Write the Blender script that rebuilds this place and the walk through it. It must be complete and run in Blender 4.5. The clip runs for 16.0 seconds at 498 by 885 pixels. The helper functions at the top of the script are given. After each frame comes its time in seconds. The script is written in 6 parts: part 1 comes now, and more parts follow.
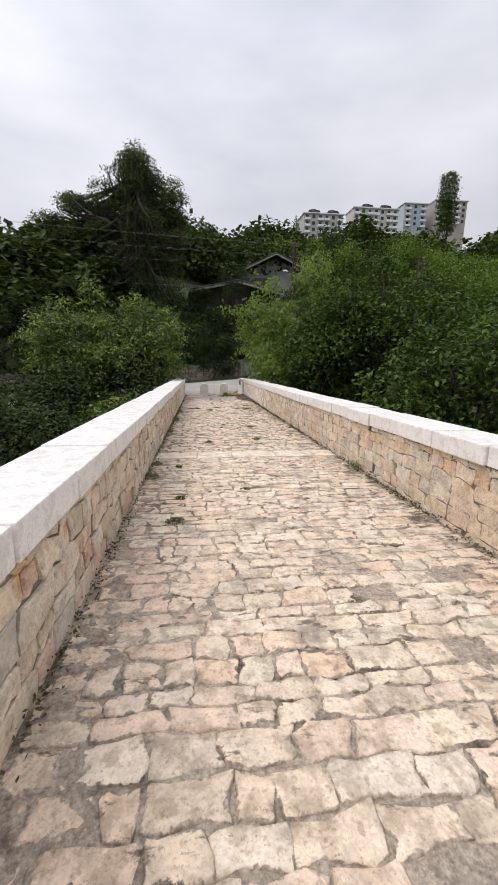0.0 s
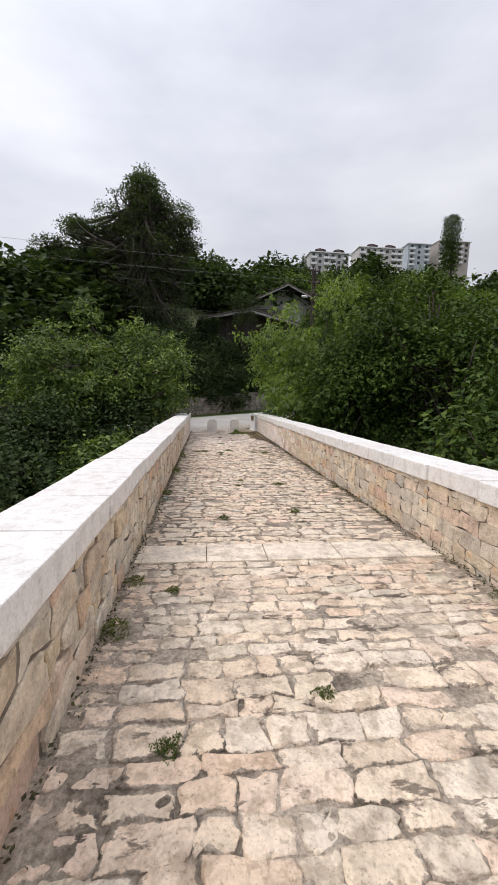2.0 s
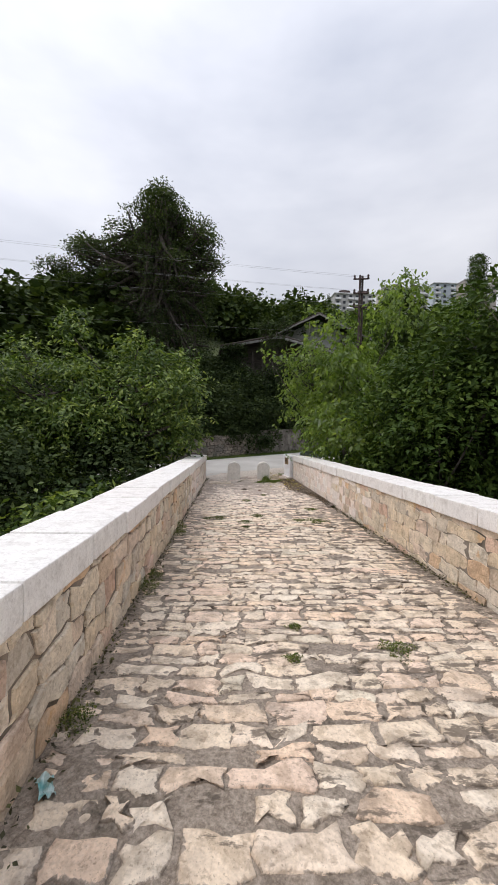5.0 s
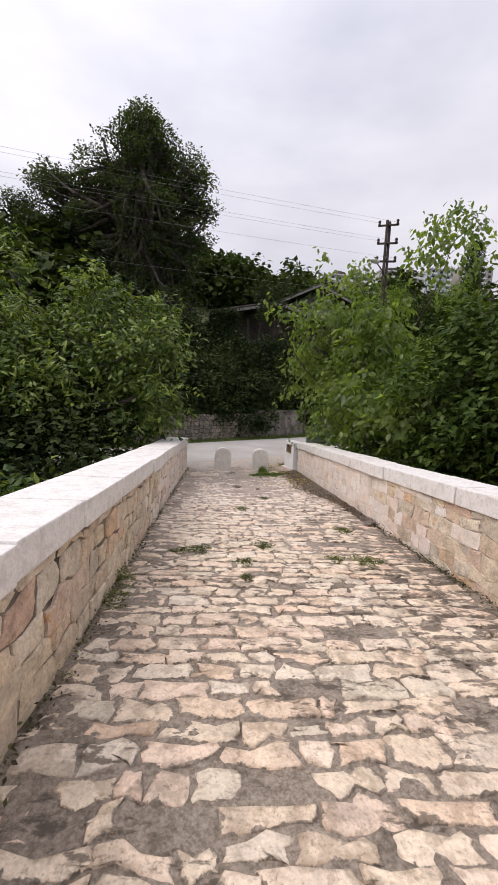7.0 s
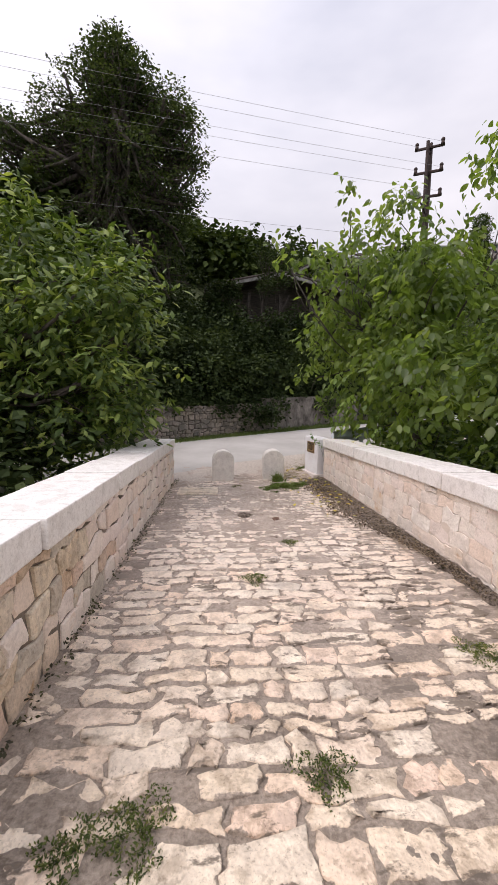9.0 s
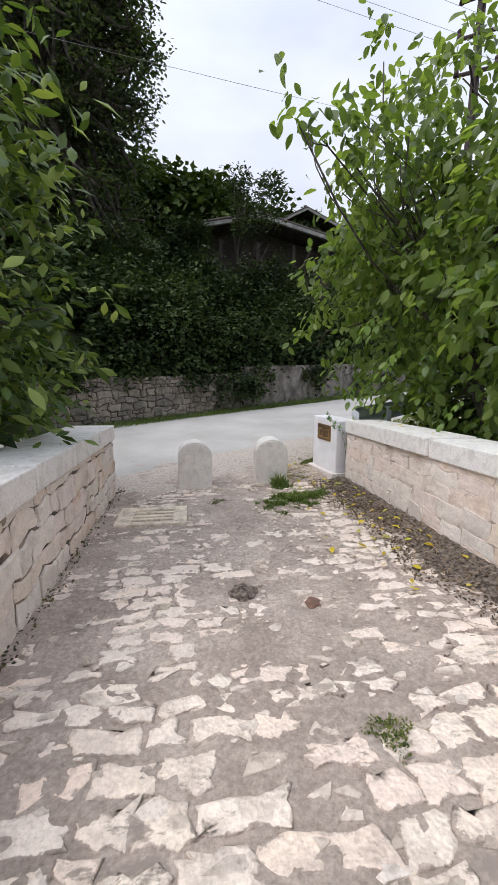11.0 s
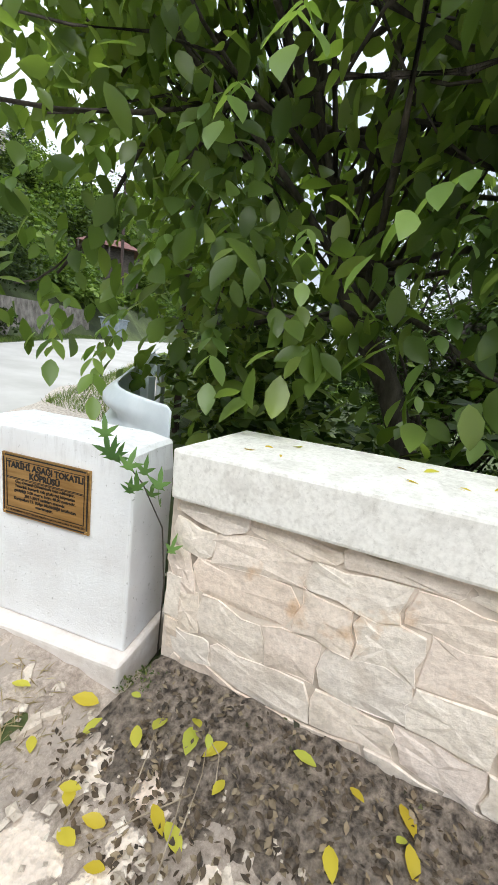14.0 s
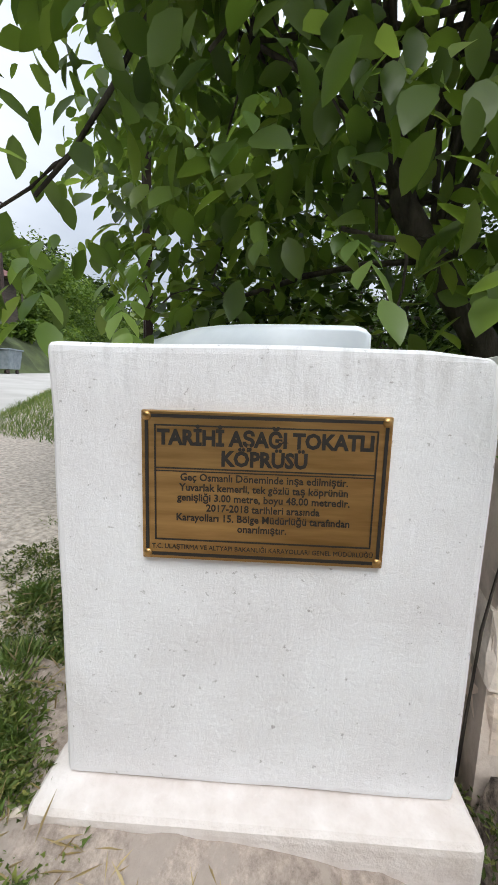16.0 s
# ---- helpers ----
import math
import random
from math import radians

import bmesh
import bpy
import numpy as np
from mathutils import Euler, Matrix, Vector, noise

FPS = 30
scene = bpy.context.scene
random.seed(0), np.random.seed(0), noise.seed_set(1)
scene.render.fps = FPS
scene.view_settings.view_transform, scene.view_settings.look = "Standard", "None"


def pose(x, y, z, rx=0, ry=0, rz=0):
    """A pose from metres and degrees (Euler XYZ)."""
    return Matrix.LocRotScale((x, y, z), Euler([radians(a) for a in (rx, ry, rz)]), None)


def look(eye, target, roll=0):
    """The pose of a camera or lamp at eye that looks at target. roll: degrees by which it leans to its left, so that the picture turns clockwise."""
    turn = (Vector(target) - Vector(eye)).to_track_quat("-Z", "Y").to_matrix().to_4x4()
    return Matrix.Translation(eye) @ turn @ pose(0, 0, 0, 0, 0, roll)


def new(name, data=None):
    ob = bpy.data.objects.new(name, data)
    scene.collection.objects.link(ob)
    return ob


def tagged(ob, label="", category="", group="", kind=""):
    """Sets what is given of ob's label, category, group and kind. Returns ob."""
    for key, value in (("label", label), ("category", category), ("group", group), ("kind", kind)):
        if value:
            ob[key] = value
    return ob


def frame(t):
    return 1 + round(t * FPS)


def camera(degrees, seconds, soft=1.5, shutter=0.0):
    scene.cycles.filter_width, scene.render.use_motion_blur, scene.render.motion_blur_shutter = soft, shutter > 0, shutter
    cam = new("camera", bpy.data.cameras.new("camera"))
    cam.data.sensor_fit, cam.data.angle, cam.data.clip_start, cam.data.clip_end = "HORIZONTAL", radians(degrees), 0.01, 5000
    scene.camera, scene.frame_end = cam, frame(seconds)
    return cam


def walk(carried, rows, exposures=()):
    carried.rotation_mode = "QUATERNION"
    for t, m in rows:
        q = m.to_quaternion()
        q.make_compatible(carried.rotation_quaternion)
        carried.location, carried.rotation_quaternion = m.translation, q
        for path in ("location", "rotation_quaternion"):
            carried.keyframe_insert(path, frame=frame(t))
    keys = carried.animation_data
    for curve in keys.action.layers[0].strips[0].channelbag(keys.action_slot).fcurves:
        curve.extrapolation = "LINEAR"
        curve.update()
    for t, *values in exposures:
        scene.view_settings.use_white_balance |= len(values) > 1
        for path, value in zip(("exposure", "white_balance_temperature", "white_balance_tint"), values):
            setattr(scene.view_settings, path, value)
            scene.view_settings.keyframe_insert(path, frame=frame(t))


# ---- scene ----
cam = camera(64.0, 16.0, soft=1.1, shutter=0.04)
PATH = [
    (0, (-0.811, 1.121, 2.389), (-0.571, 3.056, 1.942), 0.7),
    (0.5, (-0.724, 1.852, 2.371), (-0.501, 3.8, 1.976), 0.3),
    (1, (-0.766, 2.604, 2.331), (-0.554, 4.565, 2.0), 0.7),
    (1.5, (-0.811, 3.307, 2.372), (-0.597, 5.274, 2.082), 1.3),
    (2, (-0.9, 4.015, 2.337), (-0.682, 5.981, 2.046), 1.3),
    (2.5, (-0.88, 4.732, 2.285), (-0.659, 6.696, 1.975), 1.2),
    (3, (-0.943, 5.463, 2.248), (-0.713, 7.428, 1.954), 1.1),
    (3.5, (-0.858, 6.217, 2.19), (-0.64, 8.19, 1.95), 1.1),
    (4, (-0.806, 6.972, 2.201), (-0.646, 8.96, 2.051), 0.6),
    (4.5, (-0.729, 7.742, 2.143), (-0.642, 9.738, 2.05), 0.6),
    (7, (-0.784, 11.682, 1.891), (-0.623, 13.667, 1.708), 3.0),
    (7.5, (-0.745, 12.443, 1.858), (-0.579, 14.425, 1.642), 2.5),
    (8, (-0.679, 13.206, 1.844), (-0.528, 15.189, 1.631), 1.9),
    (8.5, (-0.629, 13.955, 1.841), (-0.498, 15.939, 1.624), 0.9),
    (11, (-0.618, 17.746, 1.604), (-0.336, 19.694, 1.247), 0.3),
    (11.5, (-0.544, 18.539, 1.532), (-0.083, 20.454, 1.184), 0.1),
    (12, (-0.385, 19.341, 1.506), (0.332, 21.169, 1.125), 1.1),
    (12.5, (-0.158, 20.114, 1.471), (0.83, 21.808, 1.078), 2.5),
    (13, (0.191, 20.87, 1.358), (1.367, 22.431, 0.933), 2.9),
    (13.5, (0.298, 21.716, 1.336), (1.833, 22.907, 0.863), 6.4),
    (14, (0.504, 22.395, 1.267), (2.252, 23.255, 0.814), 7.2),
    (14.5, (0.636, 22.938, 1.206), (2.466, 23.618, 0.771), 6.7),
    (15, (0.814, 23.352, 1.052), (2.658, 24.015, 0.652), 5.2),
    (15.5, (0.793, 23.483, 0.929), (2.672, 24.08, 0.591), 2.9),
    (16, (0.805, 23.533, 0.835), (2.727, 23.992, 0.527), 1.6),
]
EXPOSURES = [(0, 0.0, 6550, 13), (4.5, 0.0, 6450, 12), (8.5, 0.12, 6750, 19), (11, 0.25, 6200, 12), (12.5, 0.38, 6000, 9), (13.5, 0.72, 6150, 6), (14.5, 0.84, 6250, 3), (16, 0.55, 6250, 7)]
walk(cam, [(t, look(eye, target, roll)) for t, eye, target, roll in PATH], EXPOSURES)

# ---- world, sun, exposure ----
YE, SLOPE, HALF = 23.2, math.tan(radians(2.2)), 1.6
world = bpy.data.worlds.new("overcast_sky")
scene.world = world
world.use_nodes = True
wn, wl = world.node_tree.nodes, world.node_tree.links
wbg = wn["Background"]
wsky = wn.new("ShaderNodeTexSky")
wsky.sky_type, wsky.sun_disc = "NISHITA", False
wsky.sun_elevation, wsky.sun_rotation = radians(52), radians(-60)
wco = wn.new("ShaderNodeTexCoord")
wmap = wn.new("ShaderNodeMapping")
wmap.inputs["Scale"].default_value = (1.0, 1.0, 2.6)
wno = wn.new("ShaderNodeTexNoise")
wno.inputs["Scale"].default_value, wno.inputs["Detail"].default_value = 1.6, 5
wno.inputs["Roughness"].default_value = 0.5
wra = wn.new("ShaderNodeValToRGB")
wra.color_ramp.elements[0].position, wra.color_ramp.elements[0].color = 0.3, (5.6, 6.0, 6.9, 1)
wra.color_ramp.elements[1].position, wra.color_ramp.elements[1].color = 0.72, (9.6, 9.8, 10.3, 1)
wmix = wn.new("ShaderNodeMixRGB")
wmix.inputs[0].default_value = 0.93
wl.new(wco.outputs["Generated"], wmap.inputs[0])
wl.new(wmap.outputs[0], wno.inputs["Vector"])
wl.new(wno.outputs["Fac"], wra.inputs[0])
wl.new(wsky.outputs[0], wmix.inputs[1])
wl.new(wra.outputs[0], wmix.inputs[2])
# an overcast dome is brighter overhead than at the horizon
wsep = wn.new("ShaderNodeSeparateXYZ")
wl.new(wco.outputs["Generated"], wsep.inputs[0])
wrise = wn.new("ShaderNodeMapRange")
wrise.inputs["From Min"].default_value, wrise.inputs["From Max"].default_value = 0.0, 1.0
wrise.inputs["To Min"].default_value, wrise.inputs["To Max"].default_value = 0.72, 1.75
wl.new(wsep.outputs["Z"], wrise.inputs["Value"])
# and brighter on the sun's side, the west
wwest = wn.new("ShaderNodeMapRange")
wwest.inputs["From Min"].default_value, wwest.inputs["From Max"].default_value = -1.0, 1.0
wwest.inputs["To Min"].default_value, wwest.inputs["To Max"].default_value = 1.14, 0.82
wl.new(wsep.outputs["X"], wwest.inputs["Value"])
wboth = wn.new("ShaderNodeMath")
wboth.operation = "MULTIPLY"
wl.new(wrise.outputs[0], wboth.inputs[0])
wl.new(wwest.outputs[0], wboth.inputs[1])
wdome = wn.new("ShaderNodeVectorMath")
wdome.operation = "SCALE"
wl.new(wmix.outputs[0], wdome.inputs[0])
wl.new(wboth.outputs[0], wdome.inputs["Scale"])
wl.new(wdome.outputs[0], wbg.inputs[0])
wbg.inputs[1].default_value = 0.09
sun = new("sun", bpy.data.lights.new("sun", "SUN"))
sun.data.energy, sun.data.angle, sun.data.color = 1.5, radians(35), (1.0, 0.95, 0.88)
sun.matrix_world = look((-30, 5, 45), (0, 15, 0))


# ---- helpers of this scene ----
def rnd(a, b):
    return random.uniform(a, b)


def shade(bm, smooth):
    for f in bm.faces:
        f.smooth = smooth


def finish(name, bm, mat, smooth=False):
    shade(bm, smooth)
    me = bpy.data.meshes.new(name)
    bm.to_mesh(me)
    bm.free()
    me.materials.append(mat)
    return new(name, me)


def part(name, bm, mat, parent, label="", smooth=False):
    """One mesh object under a thing or a part; the mesh is in the thing's own space."""
    ob = finish(name, bm, mat, smooth)
    ob.parent = parent
    if label:
        tagged(ob, label)
    return ob


def empty(name, m, label, category, group=""):
    ob = new(name)
    ob.empty_display_size = 0.1
    ob.matrix_world = m
    return tagged(ob, label, category, group)


def np_mesh(name, verts, faces, mat, smooth=False):
    """A mesh from arrays: verts (n, 3), faces (m, k)."""
    faces = np.asarray(faces, np.int32)
    me = bpy.data.meshes.new(name)
    me.vertices.add(len(verts))
    me.vertices.foreach_set("co", np.asarray(verts, np.float32).ravel())
    me.loops.add(faces.size)
    me.loops.foreach_set("vertex_index", faces.ravel())
    me.polygons.add(len(faces))
    me.polygons.foreach_set("loop_start", np.arange(0, faces.size, faces.shape[1], dtype=np.int32))
    me.polygons.foreach_set("use_smooth", np.full(len(faces), smooth))
    me.update(calc_edges=True)
    me.validate()
    me.materials.append(mat)
    return me


def box(bm, x0, x1, y0, y1, z0, z1, bevel=0.0, m=None, seg=2):
    made = bmesh.ops.create_cube(bm, size=1)["verts"]
    for v in made:
        v.co = Vector(((x0 + x1) / 2 + v.co.x * (x1 - x0), (y0 + y1) / 2 + v.co.y * (y1 - y0), (z0 + z1) / 2 + v.co.z * (z1 - z0)))
    if bevel:
        edges = list({e for v in made for e in v.link_edges})
        got = bmesh.ops.bevel(bm, geom=edges, offset=bevel, segments=seg, affect="EDGES", profile=0.6)
        made = list({v for f in got["faces"] for v in f.verts} | {v for v in made if v.is_valid})
    if m is not None:
        bmesh.ops.transform(bm, matrix=m, verts=made)
    return made


def tube(bm, points, radii, sides=7):
    """A tapered tube through points."""
    rings = []
    pts = [Vector(p) for p in points]
    for i, p in enumerate(pts):
        way = (pts[min(i + 1, len(pts) - 1)] - pts[max(i - 1, 0)]).normalized()
        side = way.orthogonal().normalized()
        up = way.cross(side)
        rings.append([bm.verts.new(p + radii[i] * (math.cos(a) * side + math.sin(a) * up)) for a in (2 * math.pi * k / sides for k in range(sides))])
    for a, b in zip(rings, rings[1:]):
        # match the ring starts so that the tube does not twist
        off = min(range(sides), key=lambda k: (b[k].co - a[0].co).length)
        for k in range(sides):
            bm.faces.new((a[k], a[(k + 1) % sides], b[(k + 1 + off) % sides], b[(k + off) % sides]))
    bm.faces.new(rings[0][::-1])
    bm.faces.new(rings[-1])


# ---- materials ----
def material(name, rough=0.8, metal=0.0):
    mat = bpy.data.materials.new(name)
    mat.use_nodes = True
    nodes = mat.node_tree.nodes
    bsdf = nodes["Principled BSDF"]
    bsdf.inputs["Roughness"].default_value = rough
    bsdf.inputs["Metallic"].default_value = metal
    return mat, nodes, mat.node_tree.links, bsdf


def noise_node(nodes, links, scale, detail=4, rough=0.55, coords="Object", stretch=None):
    co = nodes.new("ShaderNodeTexCoord")
    tex = nodes.new("ShaderNodeTexNoise")
    tex.inputs["Scale"].default_value, tex.inputs["Detail"].default_value, tex.inputs["Roughness"].default_value = scale, detail, rough
    if stretch:
        mp = nodes.new("ShaderNodeMapping")
        mp.inputs["Scale"].default_value = stretch
        links.new(co.outputs[coords], mp.inputs[0])
        links.new(mp.outputs[0], tex.inputs["Vector"])
    else:
        links.new(co.outputs[coords], tex.inputs["Vector"])
    return tex.outputs["Fac"]


def ramp(nodes, links, fac, *stops):
    r = nodes.new("ShaderNodeValToRGB")
    els = r.color_ramp.elements
    while len(els) < len(stops):
        els.new(0.5)
    for e, (p, c) in zip(els, stops):
        e.position, e.color = p, (*c, 1)
    links.new(fac, r.inputs[0])
    return r.outputs[0]


def mixed(nodes, links, fac, a, b, how="MIX"):
    m = nodes.new("ShaderNodeMixRGB")
    m.blend_type = how
    for i, v in ((0, fac), (1, a), (2, b)):
        if isinstance(v, (int, float)):
            m.inputs[i].default_value = v
        elif isinstance(v, tuple):
            m.inputs[i].default_value = (*v, 1)
        else:
            links.new(v, m.inputs[i])
    return m.outputs[0]


def bump(nodes, links, bsdf, height, strength, distance):
    b = nodes.new("ShaderNodeBump")
    b.inputs["Strength"].default_value, b.inputs["Distance"].default_value = strength, distance
    links.new(height, b.inputs["Height"])
    links.new(b.outputs[0], bsdf.inputs["Normal"])


def place_noise(n, l, where, scale, detail, rough=0.6):
    t = n.new("ShaderNodeTexNoise")
    t.inputs["Scale"].default_value, t.inputs["Detail"].default_value, t.inputs["Roughness"].default_value = scale, detail, rough
    l.new(where, t.inputs["Vector"])
    return t.outputs["Fac"]


def span(n, l, value, lo, hi, top=1.0):
    m = n.new("ShaderNodeMapRange")
    m.inputs["From Min"].default_value, m.inputs["From Max"].default_value, m.inputs["To Max"].default_value = lo, hi, top
    l.new(value, m.inputs["Value"])
    return m.outputs[0]


def dark_soil(n, l, where, far):
    """How much dark humus lies on the paving: torn patches drawn out along the rows."""
    mp = n.new("ShaderNodeMapping")
    mp.inputs["Scale"].default_value = (1.0, 2.3, 1.0)
    t = n.new("ShaderNodeTexNoise")
    t.inputs["Scale"].default_value, t.inputs["Detail"].default_value, t.inputs["Roughness"].default_value = 3.6, 10, 0.68
    l.new(where, mp.inputs[0])
    l.new(mp.outputs[0], t.inputs["Vector"])
    sep = n.new("ShaderNodeSeparateXYZ")
    l.new(where, sep.inputs[0])
    east = mixed(n, l, 1.0, span(n, l, sep.outputs["X"], 0.3, 1.1), span(n, l, far, 12.0, 15.0), "MULTIPLY")
    total = t.outputs["Fac"]
    for amount, scale in ((span(n, l, far, 7.5, 10.0), 0.026), (span(n, l, far, 18.0, 20.5), -0.045), (east, 0.05), (span(n, l, sep.outputs["X"], 1.1, 1.5), 0.03), (span(n, l, sep.outputs["X"], 0.2, -0.8), -0.03)):
        m = n.new("ShaderNodeMath")
        m.operation = "MULTIPLY_ADD"
        l.new(amount, m.inputs[0])
        m.inputs[1].default_value = scale
        l.new(total, m.inputs[2])
        total = m.outputs[0]
    return ramp(n, l, total, (0.585, (0, 0, 0)), (0.63, (0.85, 0.85, 0.85)))


def bed_colour(n, l, where, y):
    """Old mortar and trodden dirt: pale on the crown, darker lower down, grey grit at the bridge end."""
    dark = ramp(n, l, place_noise(n, l, where, 38, 9, 0.72), (0.34, (0.07, 0.056, 0.042)), (0.66, (0.32, 0.26, 0.2)))
    pale = ramp(n, l, place_noise(n, l, where, 55, 8, 0.72), (0.34, (0.22, 0.18, 0.14)), (0.66, (0.56, 0.465, 0.38)))
    crown = ramp(n, l, place_noise(n, l, where, 50, 9, 0.74), (0.32, (0.25, 0.21, 0.165)), (0.64, (0.64, 0.535, 0.43)))
    pale = mixed(n, l, span(n, l, y, 9.0, 7.5), pale, crown)
    old = mixed(n, l, ramp(n, l, place_noise(n, l, where, 2.4, 9, 0.66), (0.37, (0, 0, 0)), (0.48, (1, 1, 1))), dark, pale)
    old = mixed(n, l, span(n, l, y, 8.5, 11.0, 0.22), old, dark)
    grit = ramp(n, l, place_noise(n, l, where, 42, 10, 0.8), (0.34, (0.3, 0.25, 0.215)), (0.62, (0.66, 0.565, 0.5)))
    grit = mixed(n, l, 0.9, grit, ramp(n, l, place_noise(n, l, where, 2.6, 9, 0.68), (0.38, (0.72, 0.68, 0.65)), (0.6, (1.08, 1.06, 1.03))), "MULTIPLY")
    col = mixed(n, l, span(n, l, y, 15.0, 20.0), old, grit)
    crumbs = ramp(n, l, place_noise(n, l, where, 23, 10, 0.78), (0.47, (1, 1, 1)), (0.57, (0.4, 0.37, 0.34)))
    col = mixed(n, l, mixed(n, l, span(n, l, y, 15.0, 19.0), (0.55, 0.55, 0.55), (0.2, 0.2, 0.2)), col, crumbs, "MULTIPLY")
    humus = mixed(n, l, span(n, l, y, 15.0, 20.5), (0.1, 0.078, 0.058), (0.44, 0.37, 0.32))
    return mixed(n, l, dark_soil(n, l, where, y), col, humus)


def stone_material(name, tints, stain, stain_from, rough=0.85, island=False, grain=0.35, pits=True, wear=0.5, rust=0.0, soil=0.0, blotched=0.85):
    """Natural stone: a tint by piece, blotches, stains and pitted grain, in world coordinates."""
    mat, n, l, b = material(name, rough)
    if island:
        pick = n.new("ShaderNodeNewGeometry").outputs["Random Per Island"]
    else:
        pick = n.new("ShaderNodeObjectInfo").outputs["Random"]
    step = 1 / (len(tints) - 1)
    base = ramp(n, l, pick, *[(i * step, c) for i, c in enumerate(tints)])
    geo = n.new("ShaderNodeNewGeometry")

    def world_noise(scale, detail):
        t = n.new("ShaderNodeTexNoise")
        t.inputs["Scale"].default_value, t.inputs["Detail"].default_value, t.inputs["Roughness"].default_value = scale, detail, 0.6
        l.new(geo.outputs["Position"], t.inputs["Vector"])
        return t.outputs["Fac"]

    blotch = ramp(n, l, world_noise(7, 5), (0.3, (0.72, 0.7, 0.68)), (0.62, (1.06, 1.04, 1.0)))
    col = mixed(n, l, blotched, base, blotch, "MULTIPLY")
    fine = ramp(n, l, world_noise(60, 4), (0.25, (0.78, 0.77, 0.76)), (0.6, (1.05, 1.05, 1.05)))
    col = mixed(n, l, 0.7, col, fine, "MULTIPLY")
    film = ramp(n, l, world_noise(9, 10), (0.5, (1, 1, 1)), (0.6, (0.5, 0.465, 0.42)))
    col = mixed(n, l, wear, col, film, "MULTIPLY")
    spots = ramp(n, l, world_noise(26, 7), (0.57, (1, 1, 1)), (0.64, (0.42, 0.38, 0.34)))
    col = mixed(n, l, wear * 0.8, col, spots, "MULTIPLY")
    speck = ramp(n, l, world_noise(85, 3), (0.3, (0.4, 0.37, 0.35)), (0.4, (1, 1, 1)))
    col = mixed(n, l, wear, col, speck, "MULTIPLY")
    crack = n.new("ShaderNodeTexVoronoi")
    crack.feature = "DISTANCE_TO_EDGE"
    crack.inputs["Scale"].default_value = 5.5
    bent = n.new("ShaderNodeVectorMath")
    bend_tex = n.new("ShaderNodeTexNoise")
    bend_tex.inputs["Scale"].default_value, bend_tex.inputs["Detail"].default_value = 9, 6
    l.new(geo.outputs["Position"], bend_tex.inputs["Vector"])
    bent.operation = "MULTIPLY_ADD"
    bent.inputs[1].default_value = (0.16, 0.16, 0.16)
    l.new(bend_tex.outputs["Color"], bent.inputs[0])
    l.new(geo.outputs["Position"], bent.inputs[2])
    l.new(bent.outputs[0], crack.inputs["Vector"])
    line = ramp(n, l, crack.outputs["Distance"], (0.0, (0.5, 0.46, 0.42)), (0.022, (1, 1, 1)))
    col = mixed(n, l, wear * 0.3, col, line, "MULTIPLY")
    st = ramp(n, l, world_noise(2.3, 7), (stain_from, (0, 0, 0)), (stain_from + 0.13, (1, 1, 1)))
    col = mixed(n, l, st, col, mixed(n, l, 0.6, col, stain))
    if rust:
        rusty = ramp(n, l, world_noise(3.1, 6), (0.61, (0, 0, 0)), (0.68, (rust, rust, rust)))
        col = mixed(n, l, rusty, col, (0.6, 0.33, 0.12))
    if soil:
        # trodden soil laps over the rims of the setts and lies on the most worn ones, thickest along the west gutter
        sep = n.new("ShaderNodeSeparateXYZ")
        l.new(geo.outputs["Position"], sep.inputs[0])
        y = sep.outputs["Y"]
        bleach = span(n, l, y, 16.0, 20.0, 0.55)
        col = mixed(n, l, bleach, col, mixed(n, l, 0.8, (0.92, 0.81, 0.74), fine, "MULTIPLY"))
        rim = n.new("ShaderNodeAttribute")
        rim.attribute_name = "rim"

        def added(a, b, scale=1.0):
            m = n.new("ShaderNodeMath")
            m.operation = "MULTIPLY_ADD"
            l.new(b, m.inputs[0])
            m.inputs[1].default_value = scale
            l.new(a, m.inputs[2])
            return m.outputs[0]

        clear = added(rim.outputs["Fac"], world_noise(19, 10), 3.0)
        clear = added(clear, world_noise(4.2, 5), 1.9)
        clear = added(clear, pick, 0.35)
        clear = added(clear, mixed(n, l, 1.0, span(n, l, sep.outputs["X"], -0.8, -1.4), span(n, l, y, 11.0, 9.0), "MULTIPLY"), -0.42)
        clear = added(clear, span(n, l, y, 16.5, 20.5), -0.34)
        edge = n.new("ShaderNodeMapRange")
        edge.inputs["From Min"].default_value, edge.inputs["From Max"].default_value = 2.6, 2.78
        edge.inputs["To Min"].default_value, edge.inputs["To Max"].default_value = 1.0, 0.0
        l.new(clear, edge.inputs["Value"])
        col = mixed(n, l, edge.outputs[0], col, bed_colour(n, l, geo.outputs["Position"], y))
        col = mixed(n, l, mixed(n, l, 1.0, dark_soil(n, l, geo.outputs["Position"], y), span(n, l, y, 21.0, 18.0), "MULTIPLY"), col, (0.13, 0.1, 0.075))
    l.new(col, b.inputs["Base Color"])
    h = mixed(n, l, 0.5, world_noise(34, 8), world_noise(9, 6))
    if pits:
        v = n.new("ShaderNodeTexVoronoi")
        v.inputs["Scale"].default_value = 46
        l.new(geo.outputs["Position"], v.inputs["Vector"])
        h = mixed(n, l, 0.3, h, v.outputs["Distance"])
    bump(n, l, b, h, grain, 0.02)
    return mat


